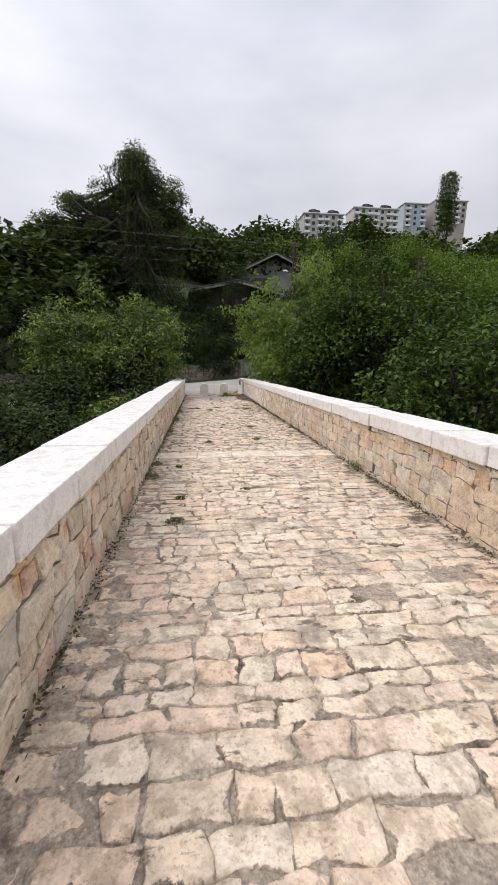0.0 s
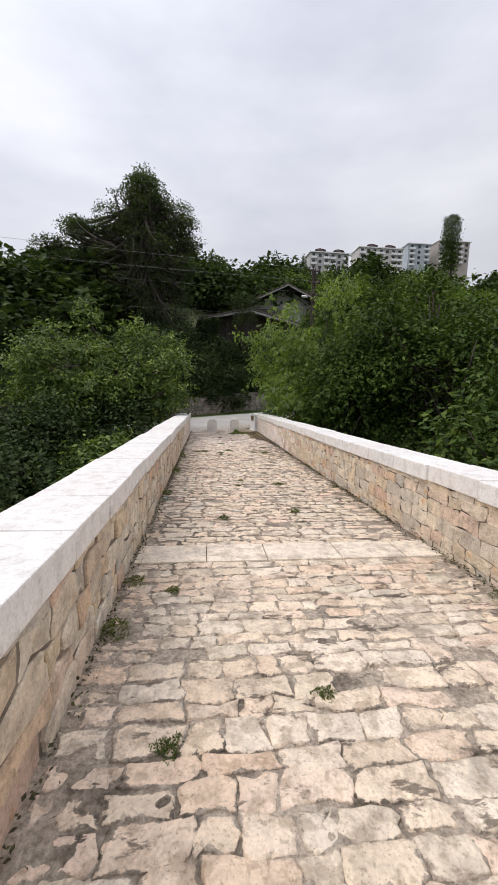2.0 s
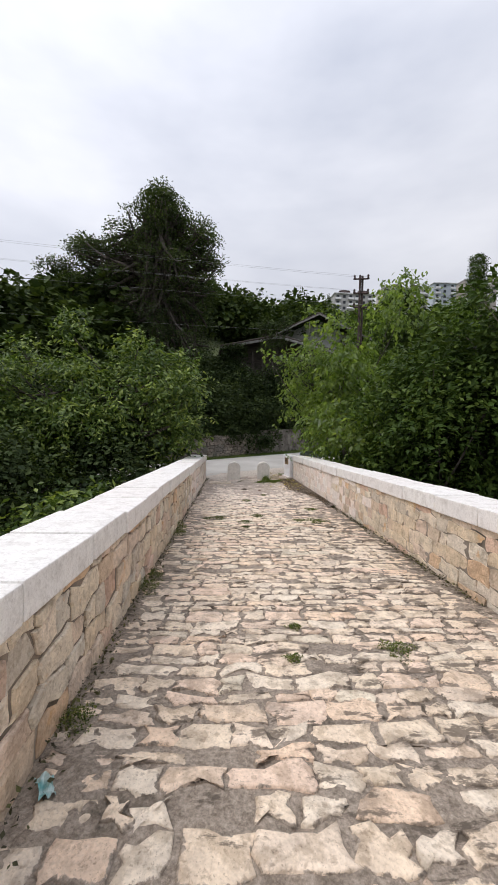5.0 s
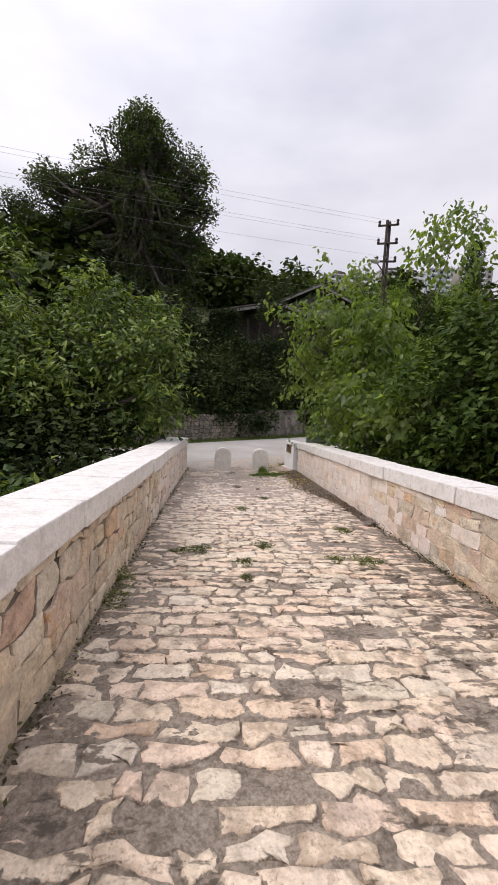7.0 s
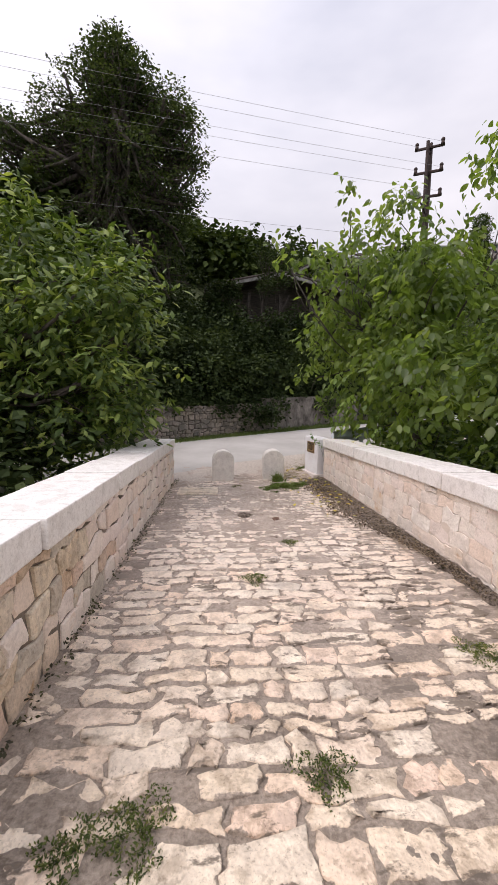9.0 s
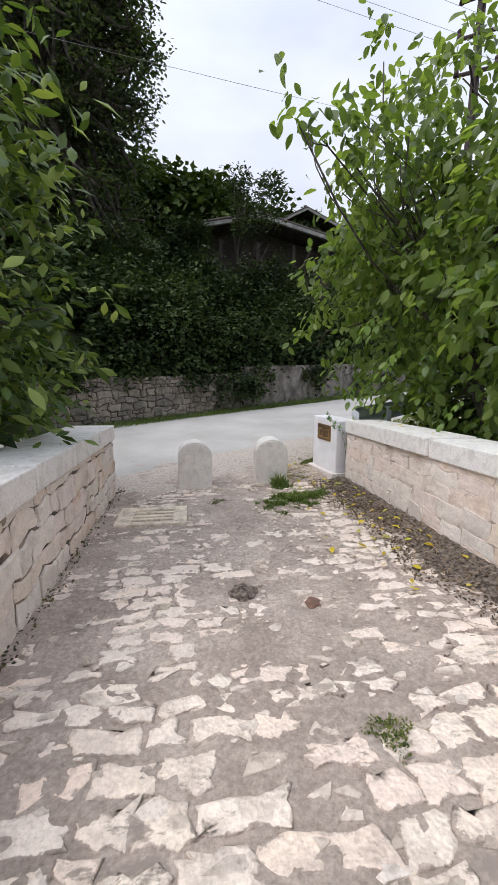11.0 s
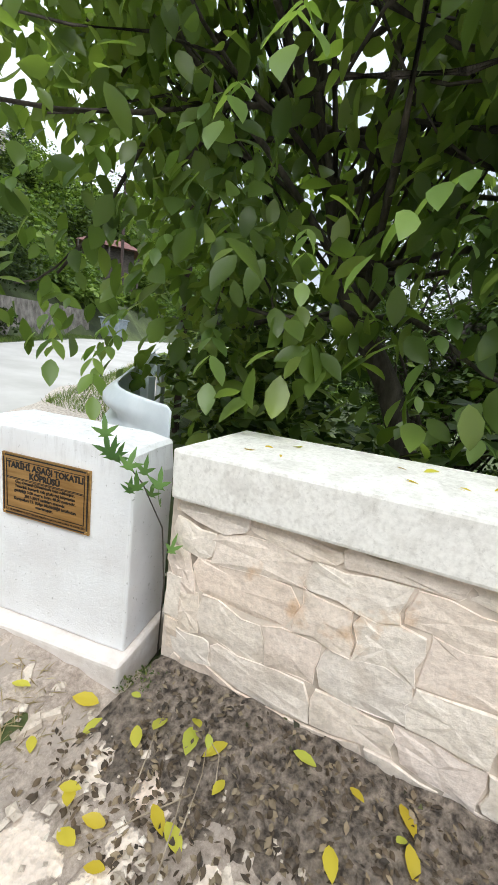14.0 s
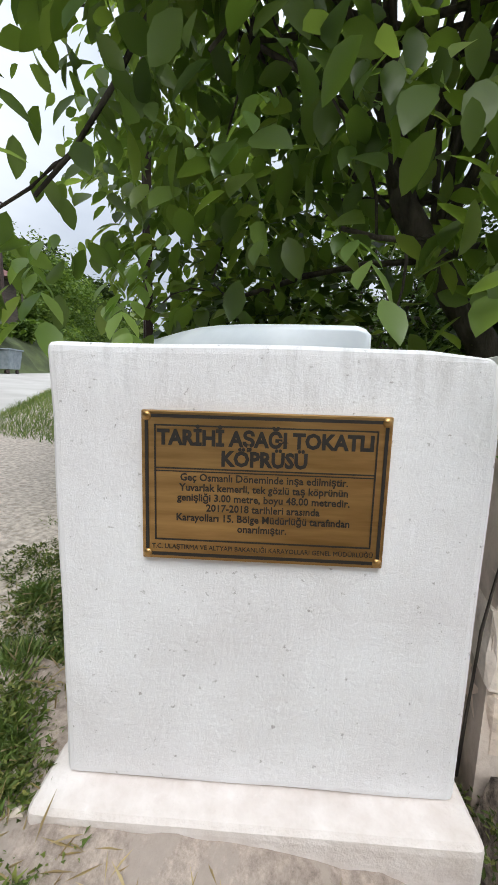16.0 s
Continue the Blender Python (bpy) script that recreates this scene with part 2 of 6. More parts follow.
def plain(name, c0, c1, scale, rough=0.8, metal=0.0, strength=0.2, distance=0.01, coords="Object", stretch=None, spread=(0.35, 0.65)):
    mat, n, l, b = material(name, rough, metal)
    f = noise_node(n, l, scale, 6, 0.6, coords, stretch)
    l.new(ramp(n, l, f, (spread[0], c0), (spread[1], c1)), b.inputs["Base Color"])
    bump(n, l, b, noise_node(n, l, scale * 4, 5, 0.6, coords, stretch), strength, distance)
    return mat


PALE = [(0.85, 0.7, 0.545), (0.87, 0.73, 0.58), (0.78, 0.66, 0.52), (0.87, 0.66, 0.5), (0.82, 0.72, 0.6), (0.89, 0.77, 0.63), (0.86, 0.67, 0.54), (0.76, 0.68, 0.55)]
deck_mat = stone_material("worn_limestone_sett", PALE, (0.2, 0.17, 0.14), 0.57, grain=1.0, wear=0.6, soil=0.75)
deck_far_mat = stone_material("worn_limestone_setts", PALE, (0.2, 0.17, 0.14), 0.57, grain=1.0, wear=0.6, island=True, soil=0.75)
WALLC = [(0.72, 0.58, 0.42), (0.8, 0.69, 0.54), (0.62, 0.55, 0.46), (0.74, 0.52, 0.34), (0.78, 0.71, 0.6), (0.7, 0.49, 0.38), (0.83, 0.74, 0.6), (0.6, 0.55, 0.48), (0.76, 0.62, 0.44), (0.8, 0.72, 0.62)]
wall_mat = stone_material("rubble_limestone", WALLC, (0.42, 0.34, 0.26), 0.57, grain=0.8, wear=0.45, rust=0.75)
WALLP = [(0.85, 0.76, 0.68), (0.88, 0.8, 0.73), (0.82, 0.69, 0.58), (0.87, 0.75, 0.69), (0.8, 0.73, 0.67), (0.86, 0.71, 0.61), (0.89, 0.83, 0.77)]
pale_wall_mat = stone_material("pale_rubble_limestone", WALLP, (0.5, 0.4, 0.32), 0.58, grain=0.5, wear=0.2, blotched=0.3, rust=0.5, pits=False)
pale_wall_far_mat = stone_material("pale_rubble_limestone_rest", WALLP, (0.5, 0.4, 0.32), 0.58, grain=0.5, wear=0.2, blotched=0.3, rust=0.5, island=True, pits=False)
wall_far_mat = stone_material("rubble_limestone_rest", WALLC, (0.42, 0.34, 0.26), 0.57, grain=0.8, wear=0.45, rust=0.75, island=True)
cap_mat = stone_material("dressed_white_limestone", [(0.85, 0.82, 0.79), (0.89, 0.87, 0.84), (0.86, 0.81, 0.78)], (0.55, 0.53, 0.51), 0.68, rough=0.75, grain=0.14, wear=0.25, blotched=0.18, pits=False)
slab_mat = stone_material("sawn_limestone_slab", [(0.83, 0.72, 0.6), (0.87, 0.77, 0.65)], (0.4, 0.35, 0.3), 0.6, grain=0.2)
old_wall_mat = stone_material("old_grey_rubble", [(0.3, 0.26, 0.22), (0.4, 0.35, 0.3), (0.24, 0.22, 0.2), (0.44, 0.38, 0.33)], (0.1, 0.1, 0.09), 0.5)
bollard_mat = stone_material("pale_dressed_stone", [(0.76, 0.73, 0.69), (0.82, 0.79, 0.75)], (0.5, 0.47, 0.43), 0.62, grain=0.3, wear=0.18, blotched=0.5)
joint_mat = plain("mossy_joint_dirt", (0.04, 0.034, 0.027), (0.13, 0.11, 0.09), 9, 0.95, strength=0.6, distance=0.02)
mortar_mat = plain("lime_mortar", (0.34, 0.27, 0.2), (0.68, 0.58, 0.47), 5, 0.95, strength=0.5, distance=0.015)
dark_mortar_mat = plain("weathered_mortar", (0.06, 0.048, 0.036), (0.34, 0.28, 0.22), 3.0, 0.95, strength=0.5, distance=0.015)
grit_mat = plain("trodden_grit", (0.34, 0.29, 0.245), (0.68, 0.6, 0.53), 38, 0.95, strength=0.5, distance=0.02)
litter_mat = plain("dark_leaf_mould", (0.05, 0.038, 0.03), (0.36, 0.29, 0.235), 34, 0.95, strength=0.8, distance=0.03)
asphalt_mat = plain("sun_bleached_asphalt", (0.41, 0.39, 0.365), (0.51, 0.49, 0.465), 0.9, 0.9, strength=0.12, distance=0.01)
concrete_mat = plain("stained_concrete", (0.11, 0.096, 0.082), (0.33, 0.295, 0.26), 3.4, 0.95, strength=0.9, distance=0.05, stretch=(1, 1, 0.75))
white_mat, _n, _l, _b = material("white_masonry_paint", 0.7)
_f = noise_node(_n, _l, 3.5, 7)
_c = ramp(_n, _l, _f, (0.3, (0.74, 0.72, 0.73)), (0.6, (0.85, 0.85, 0.87)))
_s = ramp(_n, _l, noise_node(_n, _l, 55, 8, 0.7), (0.615, (0, 0, 0)), (0.67, (1, 1, 1)))
_c = mixed(_n, _l, mixed(_n, _l, 1.0, _s, (0.75, 0.75, 0.75), "MULTIPLY"), _c, (0.3, 0.28, 0.27))
# grey runs of dirt from the top edge
_sx = _n.new("ShaderNodeSeparateXYZ")
_l.new(_n.new("ShaderNodeTexCoord").outputs["Object"], _sx.inputs[0])
_mr = _n.new("ShaderNodeMapRange")
_mr.inputs["From Min"].default_value, _mr.inputs["From Max"].default_value = 0.72, 0.91
_l.new(_sx.outputs["Z"], _mr.inputs["Value"])
_runs = ramp(_n, _l, noise_node(_n, _l, 9, 8, 0.7, stretch=(4, 4, 0.7)), (0.5, (0, 0, 0)), (0.66, (0.35, 0.35, 0.35)))
_c = mixed(_n, _l, mixed(_n, _l, 1.0, _runs, _mr.outputs[0], "MULTIPLY"), _c, (0.36, 0.34, 0.33))
_l.new(_c, _b.inputs["Base Color"])
bump(_n, _l, _b, noise_node(_n, _l, 48, 9, 0.78), 0.45, 0.007)
plinth_mat = plain("dirty_white_paint", (0.66, 0.59, 0.55), (0.78, 0.72, 0.69), 16, 0.85, strength=0.4, distance=0.01)
brass_mat, _n, _l, _b = material("aged_brass", 0.32, 1.0)
_f = noise_node(_n, _l, 6, 5, 0.6, stretch=(1, 1, 10))
_l.new(ramp(_n, _l, _f, (0.3, (0.32, 0.185, 0.07)), (0.7, (0.56, 0.35, 0.14))), _b.inputs["Base Color"])
ink_mat, *_ = material("black_enamel", 0.5)
ink_mat.node_tree.nodes["Principled BSDF"].inputs["Base Color"].default_value = (0.015, 0.012, 0.01, 1)
zinc_mat = plain("galvanised_steel", (0.66, 0.71, 0.76), (0.78, 0.82, 0.86), 5, 0.45, 0.15, strength=0.05)
rust_mat = plain("rust_brown_steel", (0.035, 0.022, 0.02), (0.08, 0.05, 0.045), 8, 0.7, 0.2)
wood_mat = plain("weathered_dark_timber", (0.035, 0.028, 0.024), (0.11, 0.09, 0.075), 5, 0.85, stretch=(1, 1, 6))
tile_mat = plain("old_clay_tile", (0.03, 0.024, 0.02), (0.09, 0.07, 0.058), 3, 0.9)
fascia_mat = plain("grey_weathered_board", (0.16, 0.155, 0.15), (0.34, 0.33, 0.31), 4, 0.85)
plaster_mat = plain("dirty_plaster", (0.36, 0.35, 0.34), (0.5, 0.49, 0.47), 0.8, 0.9)
bark_mat = plain("grey_brown_bark", (0.035, 0.028, 0.022), (0.12, 0.1, 0.085), 9, 0.95, strength=0.8, distance=0.02, stretch=(1, 1, 0.3))
soil_mat = plain("hillside_grass_and_soil", (0.036, 0.046, 0.017), (0.095, 0.12, 0.04), 0.6, 0.95, strength=0.6, distance=0.1)
dark_glass_mat, *_ = material("window_glass", 0.1)
dark_glass_mat.node_tree.nodes["Principled BSDF"].inputs["Base Color"].default_value = (0.03, 0.035, 0.04, 1)
wire_mat, *_ = material("grey_cable", 0.6)
wire_mat.node_tree.nodes["Principled BSDF"].inputs["Base Color"].default_value = (0.3, 0.3, 0.31, 1)


def leaf_material(name, dark, mid, light, through_amount=0.3, rough=0.5, island=True, gloss=0.5):
    """Leaves: a tint by leaf, gloss, and light let through."""
    mat, n, l, b = material(name, rough)
    if island:
        pick = n.new("ShaderNodeNewGeometry").outputs["Random Per Island"]
    else:
        pick = n.new("ShaderNodeObjectInfo").outputs["Random"]
    b.inputs["Specular IOR Level"].default_value = gloss
    col = ramp(n, l, pick, (0.0, dark), (0.55, mid), (1.0, light))
    geo = n.new("ShaderNodeNewGeometry")
    t = n.new("ShaderNodeTexNoise")
    t.inputs["Scale"].default_value = 0.9
    l.new(geo.outputs["Position"], t.inputs["Vector"])
    col = mixed(n, l, 0.8, col, ramp(n, l, t.outputs["Fac"], (0.35, (0.65, 0.7, 0.7)), (0.65, (1.2, 1.15, 1.0))), "MULTIPLY")
    l.new(col, b.inputs["Base Color"])
    tr = n.new("ShaderNodeBsdfTranslucent")
    l.new(mixed(n, l, 1.0, col, (1.6, 1.65, 0.72), "MULTIPLY"), tr.inputs["Color"])
    mx = n.new("ShaderNodeMixShader")
    mx.inputs[0].default_value = through_amount
    l.new(b.outputs[0], mx.inputs[1])
    l.new(tr.outputs[0], mx.inputs[2])
    l.new(mx.outputs[0], n["Material Output"].inputs["Surface"])
    return mat


walnut_leaf_mat = leaf_material("walnut_leaf", (0.1, 0.15, 0.042), (0.16, 0.23, 0.066), (0.235, 0.3, 0.1), 0.58, 0.34)
right_mortar_mat, _n, _l, _b = material("patched_mortar", 0.95)
_g = _n.new("ShaderNodeNewGeometry")
_sx = _n.new("ShaderNodeSeparateXYZ")
_l.new(_g.outputs["Position"], _sx.inputs[0])
_mr = _n.new("ShaderNodeMapRange")
_mr.inputs["From Min"].default_value, _mr.inputs["From Max"].default_value = 12.0, 17.0
_l.new(_sx.outputs["Y"], _mr.inputs["Value"])
_o = ramp(_n, _l, noise_node(_n, _l, 3.0, 6), (0.35, (0.06, 0.048, 0.036)), (0.65, (0.36, 0.3, 0.235)))
_p = ramp(_n, _l, noise_node(_n, _l, 5.0, 6), (0.33, (0.3, 0.245, 0.2)), (0.5, (0.7, 0.6, 0.52)))
_l.new(mixed(_n, _l, _mr.outputs[0], _o, _p), _b.inputs["Base Color"])
bump(_n, _l, _b, noise_node(_n, _l, 20, 6), 0.5, 0.015)
# near walnut leaves: the sky light on their fronts is put into paler greens
walnut_lit_piece_mat = leaf_material("walnut_leaf_near_lit", (0.165, 0.255, 0.08), (0.23, 0.335, 0.11), (0.32, 0.43, 0.165), 0.55, 0.34, island=False)
elder_leaf_mat = leaf_material("drooping_leaf", (0.05, 0.088, 0.02), (0.11, 0.17, 0.042), (0.31, 0.38, 0.105), 0.28, 0.42, gloss=0.3)
bank_leaf_mat = leaf_material("bank_leaf", (0.032, 0.058, 0.013), (0.055, 0.095, 0.02), (0.115, 0.165, 0.038), 0.16, gloss=0.12)
dark_leaf_mat = leaf_material("dark_tree_leaf", (0.034, 0.05, 0.024), (0.056, 0.08, 0.036), (0.1, 0.13, 0.056), 0.3, 0.6, gloss=0.25)
hill_leaf_mat = leaf_material("hill_leaf", (0.026, 0.044, 0.014), (0.048, 0.075, 0.022), (0.095, 0.13, 0.036), 0.14, 0.6, gloss=0.12)
lane_leaf_mat = leaf_material("lane_leaf", (0.06, 0.1, 0.022), (0.11, 0.175, 0.038), (0.2, 0.27, 0.07), 0.3, 0.6, gloss=0.2)
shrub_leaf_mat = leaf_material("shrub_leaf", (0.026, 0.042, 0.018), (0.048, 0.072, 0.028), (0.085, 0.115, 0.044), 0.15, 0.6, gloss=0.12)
grass_mat = leaf_material("grass_blade", (0.075, 0.12, 0.028), (0.12, 0.19, 0.042), (0.23, 0.26, 0.08), 0.25, 0.6)
weed_mat = leaf_material("low_weed", (0.04, 0.058, 0.016), (0.1, 0.135, 0.034), (0.22, 0.22, 0.07), 0.15, 0.6, gloss=0.2)
yellow_mat = leaf_material("yellow_leaf", (0.5, 0.36, 0.02), (0.62, 0.5, 0.04), (0.5, 0.52, 0.08), 0.2, 0.5, island=False)


# ---- lie of the land ----
def deck_z(y):
    return SLOPE * (24.0 - abs(y + 0.8)) if y < YE else 0.0


def smooth01(t):
    t = min(1, max(0, t))
    return t * t * (3 - 2 * t)


def wall_line(x):
    return 29.9 + 0.7 * x if x < 14 else 39.7 + 0.35 * (x - 14)


def road_mid(x):
    return 27.0 + 0.65 * x if x < 14 else 36.1 + 0.35 * (x - 14)


def land(x, y):
    """Height of the ground: bank, road shelf, hillside, river bed."""
    shelf = 0.05 * (y - YE)
    d = (y - wall_line(x)) / 1.22
    if d > 0:
        top = (20 + 44 * smooth01((x + 15) / 75)) * (1 - 0.62 * smooth01((-9 - x) / 9))
        rise = 0.9 * smooth01(d / 0.4) + (0.52 + 0.33 * smooth01((x - 0.62 * y - 4) / 25)) * d
        rise = top * (1 - math.exp(-rise / top * 1.25)) if rise < 6 * top else top
        wob = 1.2 * noise.noise((x * 0.03, y * 0.03, 0)) * smooth01(d / 20)
        near = min(shelf, 1.2)
        return near + rise + wob
    bank = road_mid(x) - 4.2 - y
    drop = 5.5 * smooth01(bank / 7.0)
    far = smooth01((-y - 16) / 9.0)
    return max(shelf, -1.5) * (1 - smooth01(bank / 7)) - drop * (1 - far) + 0.5 * far * 1.0


def sheet():
    us = np.linspace(-1, 1, 241)
    xs = 900 * (0.03 * us + 0.97 * us**5) + 2
    ys = 900 * (0.03 * us + 0.97 * us**5) + 22
    verts = [(x, y, land(x, y)) for y in ys for x in xs]
    k = len(xs)
    faces = [(j * k + i, j * k + i + 1, (j + 1) * k + i + 1, (j + 1) * k + i) for j in range(k - 1) for i in range(k - 1)]
    ob = new("ground", np_mesh("ground", verts, faces, soil_mat, True))
    return tagged(ob, "grassy earth bank, river bed and wooded hillside", "ground", kind="structure")


sheet()


def strip(name, mid, half, z_up, mat, label, category, x0=-45, x1=60, step=1.0, rough_edge=0.15, across=8, kind="structure"):
    """A road or verge laid over the land, along the road's line."""
    verts, faces = [], []
    count = int((x1 - x0) / step) + 1
    for i in range(count):
        x = x0 + i * step
        e0, e1 = rough_edge * noise.noise((x * 0.9, 1.7, 0)), rough_edge * noise.noise((x * 0.9, 7.7, 0))
        for j in range(across + 1):
            s = j / across
            y = mid(x) - half + e0 + s * (2 * half + e1 - e0)
            verts.append((x, y, max(land(x, y), 0.05 * (y - YE)) + z_up + 0.03 * (1 - (2 * s - 1) ** 2)))
    k = across + 1
    for i in range(count - 1):
        for j in range(across):
            faces.append((i * k + j, (i + 1) * k + j, (i + 1) * k + j + 1, i * k + j + 1))
    return tagged(new(name, np_mesh(name, verts, faces, mat, True)), label, category, kind=kind)


strip("shoulder", lambda x: road_mid(x) - 2.75, 0.95, 0.012, grit_mat, "stony grit shoulder between paving and lane", "shoulder", -4, 14, 0.5, 0.5)
strip("road", road_mid, 2.25, 0.03, asphalt_mat, "narrow pale sun-bleached asphalt lane past the bridge end", "road")


# ---- stones ----
def warp(u, v, amount, seed):
    w = noise.noise_vector((u * 4.1, v * 4.1, seed))
    w2 = noise.noise_vector((u * 11, v * 11, seed + 9))
    return u + amount * (w.x + 0.4 * w2.x), v + amount * (w.y + 0.4 * w2.y)


def courses(u0, u1, v0, v1, heights, widths, amount, seed, joint, chip=0.006, rows_gap=0.0):
    """Polygons of irregular stones in rough courses, each shrunk by its joint."""
    rng = random.Random(seed)
    polys = []
    v = v0
    while v < v1 - 0.04:
        h = min(rng.uniform(*heights), v1 - v)
        if v1 - v - h < 0.06:
            h = v1 - v
        u = u0 - rng.uniform(0, widths[0])
        while u < u1:
            w = rng.uniform(*widths)
            a, b = max(u, u0), min(u + w, u1)
            u += w
            if b - a < 0.05:
                continue
            top, bot = v + h, v
            ring = [(a, bot), (a * 0.7 + b * 0.3, bot), (a * 0.3 + b * 0.7, bot), (b, bot), (b, bot * 0.65 + top * 0.35), (b, bot * 0.35 + top * 0.65), (b, top), (a * 0.3 + b * 0.7, top), (a * 0.7 + b * 0.3, top), (a, top), (a, bot * 0.35 + top * 0.65), (a, bot * 0.65 + top * 0.35)]
            ring = [warp(p, q, amount, seed) for p, q in ring]
            ring = [(p + rng.uniform(-chip, chip), q + rng.uniform(-chip, chip)) for p, q in ring]
            cu, cv = sum(p for p, _ in ring) / 12, sum(q for _, q in ring) / 12
            j = rng.uniform(*joint)
            out = []
            for i, (p, q) in enumerate(ring):
                d = math.hypot(p - cu, q - cv) or 1
                k = max(0.35, 1 - j / d)
                k *= rng.uniform(0.92, 1.0) if i in (0, 3, 6, 9) else 1.0
                out.append((cu + (p - cu) * k, cv + (q - cv) * k * (1 - rows_gap * (0.35 + 0.65 * smooth01(0.5 + 1.6 * noise.noise((cu * 0.9, cv * 0.7, seed)))) * rng.uniform(0.5, 1.2))))
            polys.append((cu, cv, out, rng.random()))
        v += h
    return polys


def stone_arrays(poly, cu, cv, proud, depth, soft, rng):
    """A rounded stone from its outline: verts in (u, v, out) about its middle, triangles, and how far in from the rim each vertex is."""
    n = len(poly)
    tilt_u, tilt_v = rng.uniform(-0.04, 0.04), rng.uniform(-0.04, 0.04)
    verts = [(p - cu, q - cv, -depth) for p, q in poly]
    rim = [0.0] * n
    for inset, lower, far in ((0.0, soft * 1.1, 0.0), (soft * 1.3, 0.0, 0.35), (0.038, -0.001, 1.0)):
        for p, q in poly:
            du, dv = p - cu, q - cv
            d = math.hypot(du, dv) or 1
            k = max(0.5 if far < 1 else 0.3, 1 - inset / d)
            du, dv = du * k, dv * k
            verts.append((du, dv, proud - lower + tilt_u * du + tilt_v * dv + rng.uniform(-0.003, 0.003)))
            rim.append(far)
    verts.append((0, 0, proud + rng.uniform(-0.002, 0.004)))
    rim.append(1.15)
    faces = []
    for i in range(n):
        k = (i + 1) % n
        for r in (0, n, 2 * n):
            faces += [(r + i, r + k, r + n + k), (r + i, r + n + k, r + n + i)]
        faces.append((3 * n + i, 3 * n + k, 4 * n))
    return verts, faces, rim


def with_rim(me, rim):
    me.attributes.new("rim", "FLOAT", "POINT").data.foreach_set("value", np.asarray(rim, np.float32))
    return me


def lay_stones(name, polys, frame_of, parent, mat, rest_mat, rest_label, near, proud, depth, soft, seed, skip=None, smooth=False):
    """Stones as parts of parent where near(u, v), the rest joined into one part."""
    rng = random.Random(seed)
    rest_v, rest_f, rest_r = [], [], []
    made = 0
    for cu, cv, poly, r in polys:
        if skip and skip(cu, cv, r):
            continue
        out = proud(cu, cv, rng)
        verts, faces, rim = stone_arrays(poly, cu, cv, out, depth, soft, rng)
        m = frame_of(cu, cv)
        if made < 300 and near(cu, cv):
            ob = new(name, with_rim(np_mesh(name, verts, faces, mat, smooth), rim))
            ob.matrix_world = m
            ob.parent = parent
            made += 1
        else:
            base = len(rest_v)
            rest_v += [m @ Vector(p) for p in verts]
            rest_f += [tuple(base + i for i in f) for f in faces]
            rest_r += rim
    if rest_f:
        ob = new(name + "s", with_rim(np_mesh(name + "s", rest_v, rest_f, rest_mat, smooth), rest_r))
        ob.parent = parent
        tagged(ob, rest_label, kind="stuff")


# ---- bridge ----
ARCH_Y, ARCH_R = -0.8, 9.0
bm = bmesh.new()
ys = [-24.8 + 48.0 * i / 96 for i in range(97)]
rows = []
for y in ys:
    top = deck_z(y) - 0.05 if y < YE else -0.05
    d = abs(y - ARCH_Y)
    low = -7.5 if d >= ARCH_R else -6.0 + 4.9 * math.sqrt(1 - (d / ARCH_R) ** 2)
    rows.append([bm.verts.new((x, y, z)) for x, z in ((-2.12, top), (2.12, top), (2.12, low), (-2.12, low))])
for a, b in zip(rows, rows[1:]):
    for k in range(4):
        bm.faces.new((a[k], b[k], b[(k + 1) % 4], a[(k + 1) % 4]))
bm.faces.new(rows[0])
bm.faces.new(rows[-1][::-1])
bmesh.ops.recalc_face_normals(bm, faces=bm.faces)
bridge = finish("bridge", bm, wall_far_mat)
tagged(bridge, "single-arched old limestone footbridge body", "bridge", kind="structure")

# deck bed: dirt and mortar between the setts, rising over them near the bridge end
bed_v, bed_f = [], []
nx, ny = 130, 1240
for j in range(ny + 1):
    y = -8 + (YE + 1.3 + 8) * j / ny
    for i in range(nx + 1):
        x = -1.62 + 3.24 * i / nx
        z = deck_z(y) - 0.004 if y < YE else land(x, y) + 0.018
        z += 0.008 * noise.noise((x * 1.6, y * 1.6, 3)) + 0.013 * noise.noise((x * 6, y * 6, 5)) + 0.008 * noise.noise((x * 19, y * 19, 6))
        z += 0.004 * smooth01((abs(x) - 1.1) / 0.45)
        z += 0.011 * noise.noise((x * 13, y * 13, 2)) * smooth01((y - 16.5) / 2)
        bare = smooth01(1 - abs(x - 0.72) / 0.5) * smooth01((22.0 - y) / 0.8)
        z += 0.022 * smooth01((y - 18.3) / 2.0) * (0.42 + 1.0 * noise.noise((x * 1.6, y * 1.2, 8)) + 0.9 * noise.noise((x * 4.2, y * 4.6, 12))) * (1 - 0.8 * bare)
        if -1.4 < x < -0.7 and 21.6 < y < 22.2:
            z -= 0.09
        z -= 0.024 * smooth01(1.6 - abs(x - 0.8) / 0.4) * smooth01((y - 23.25) / 0.15)
        bed_v.append((x, y, z))
for j in range(ny):
    for i in range(nx):
        a = j * (nx + 1) + i
        bed_f.append((a, a + 1, a + nx + 2, a + nx + 1))
bed_mat, _n, _l, _b = material("bed_dirt", 0.95)
_g = _n.new("ShaderNodeNewGeometry")
_sx = _n.new("ShaderNodeSeparateXYZ")
_l.new(_g.outputs["Position"], _sx.inputs[0])
_l.new(bed_colour(_n, _l, _g.outputs["Position"], _sx.outputs["Y"]), _b.inputs["Base Color"])
bump(_n, _l, _b, noise_node(_n, _l, 60, 9, 0.75), 0.55, 0.025)
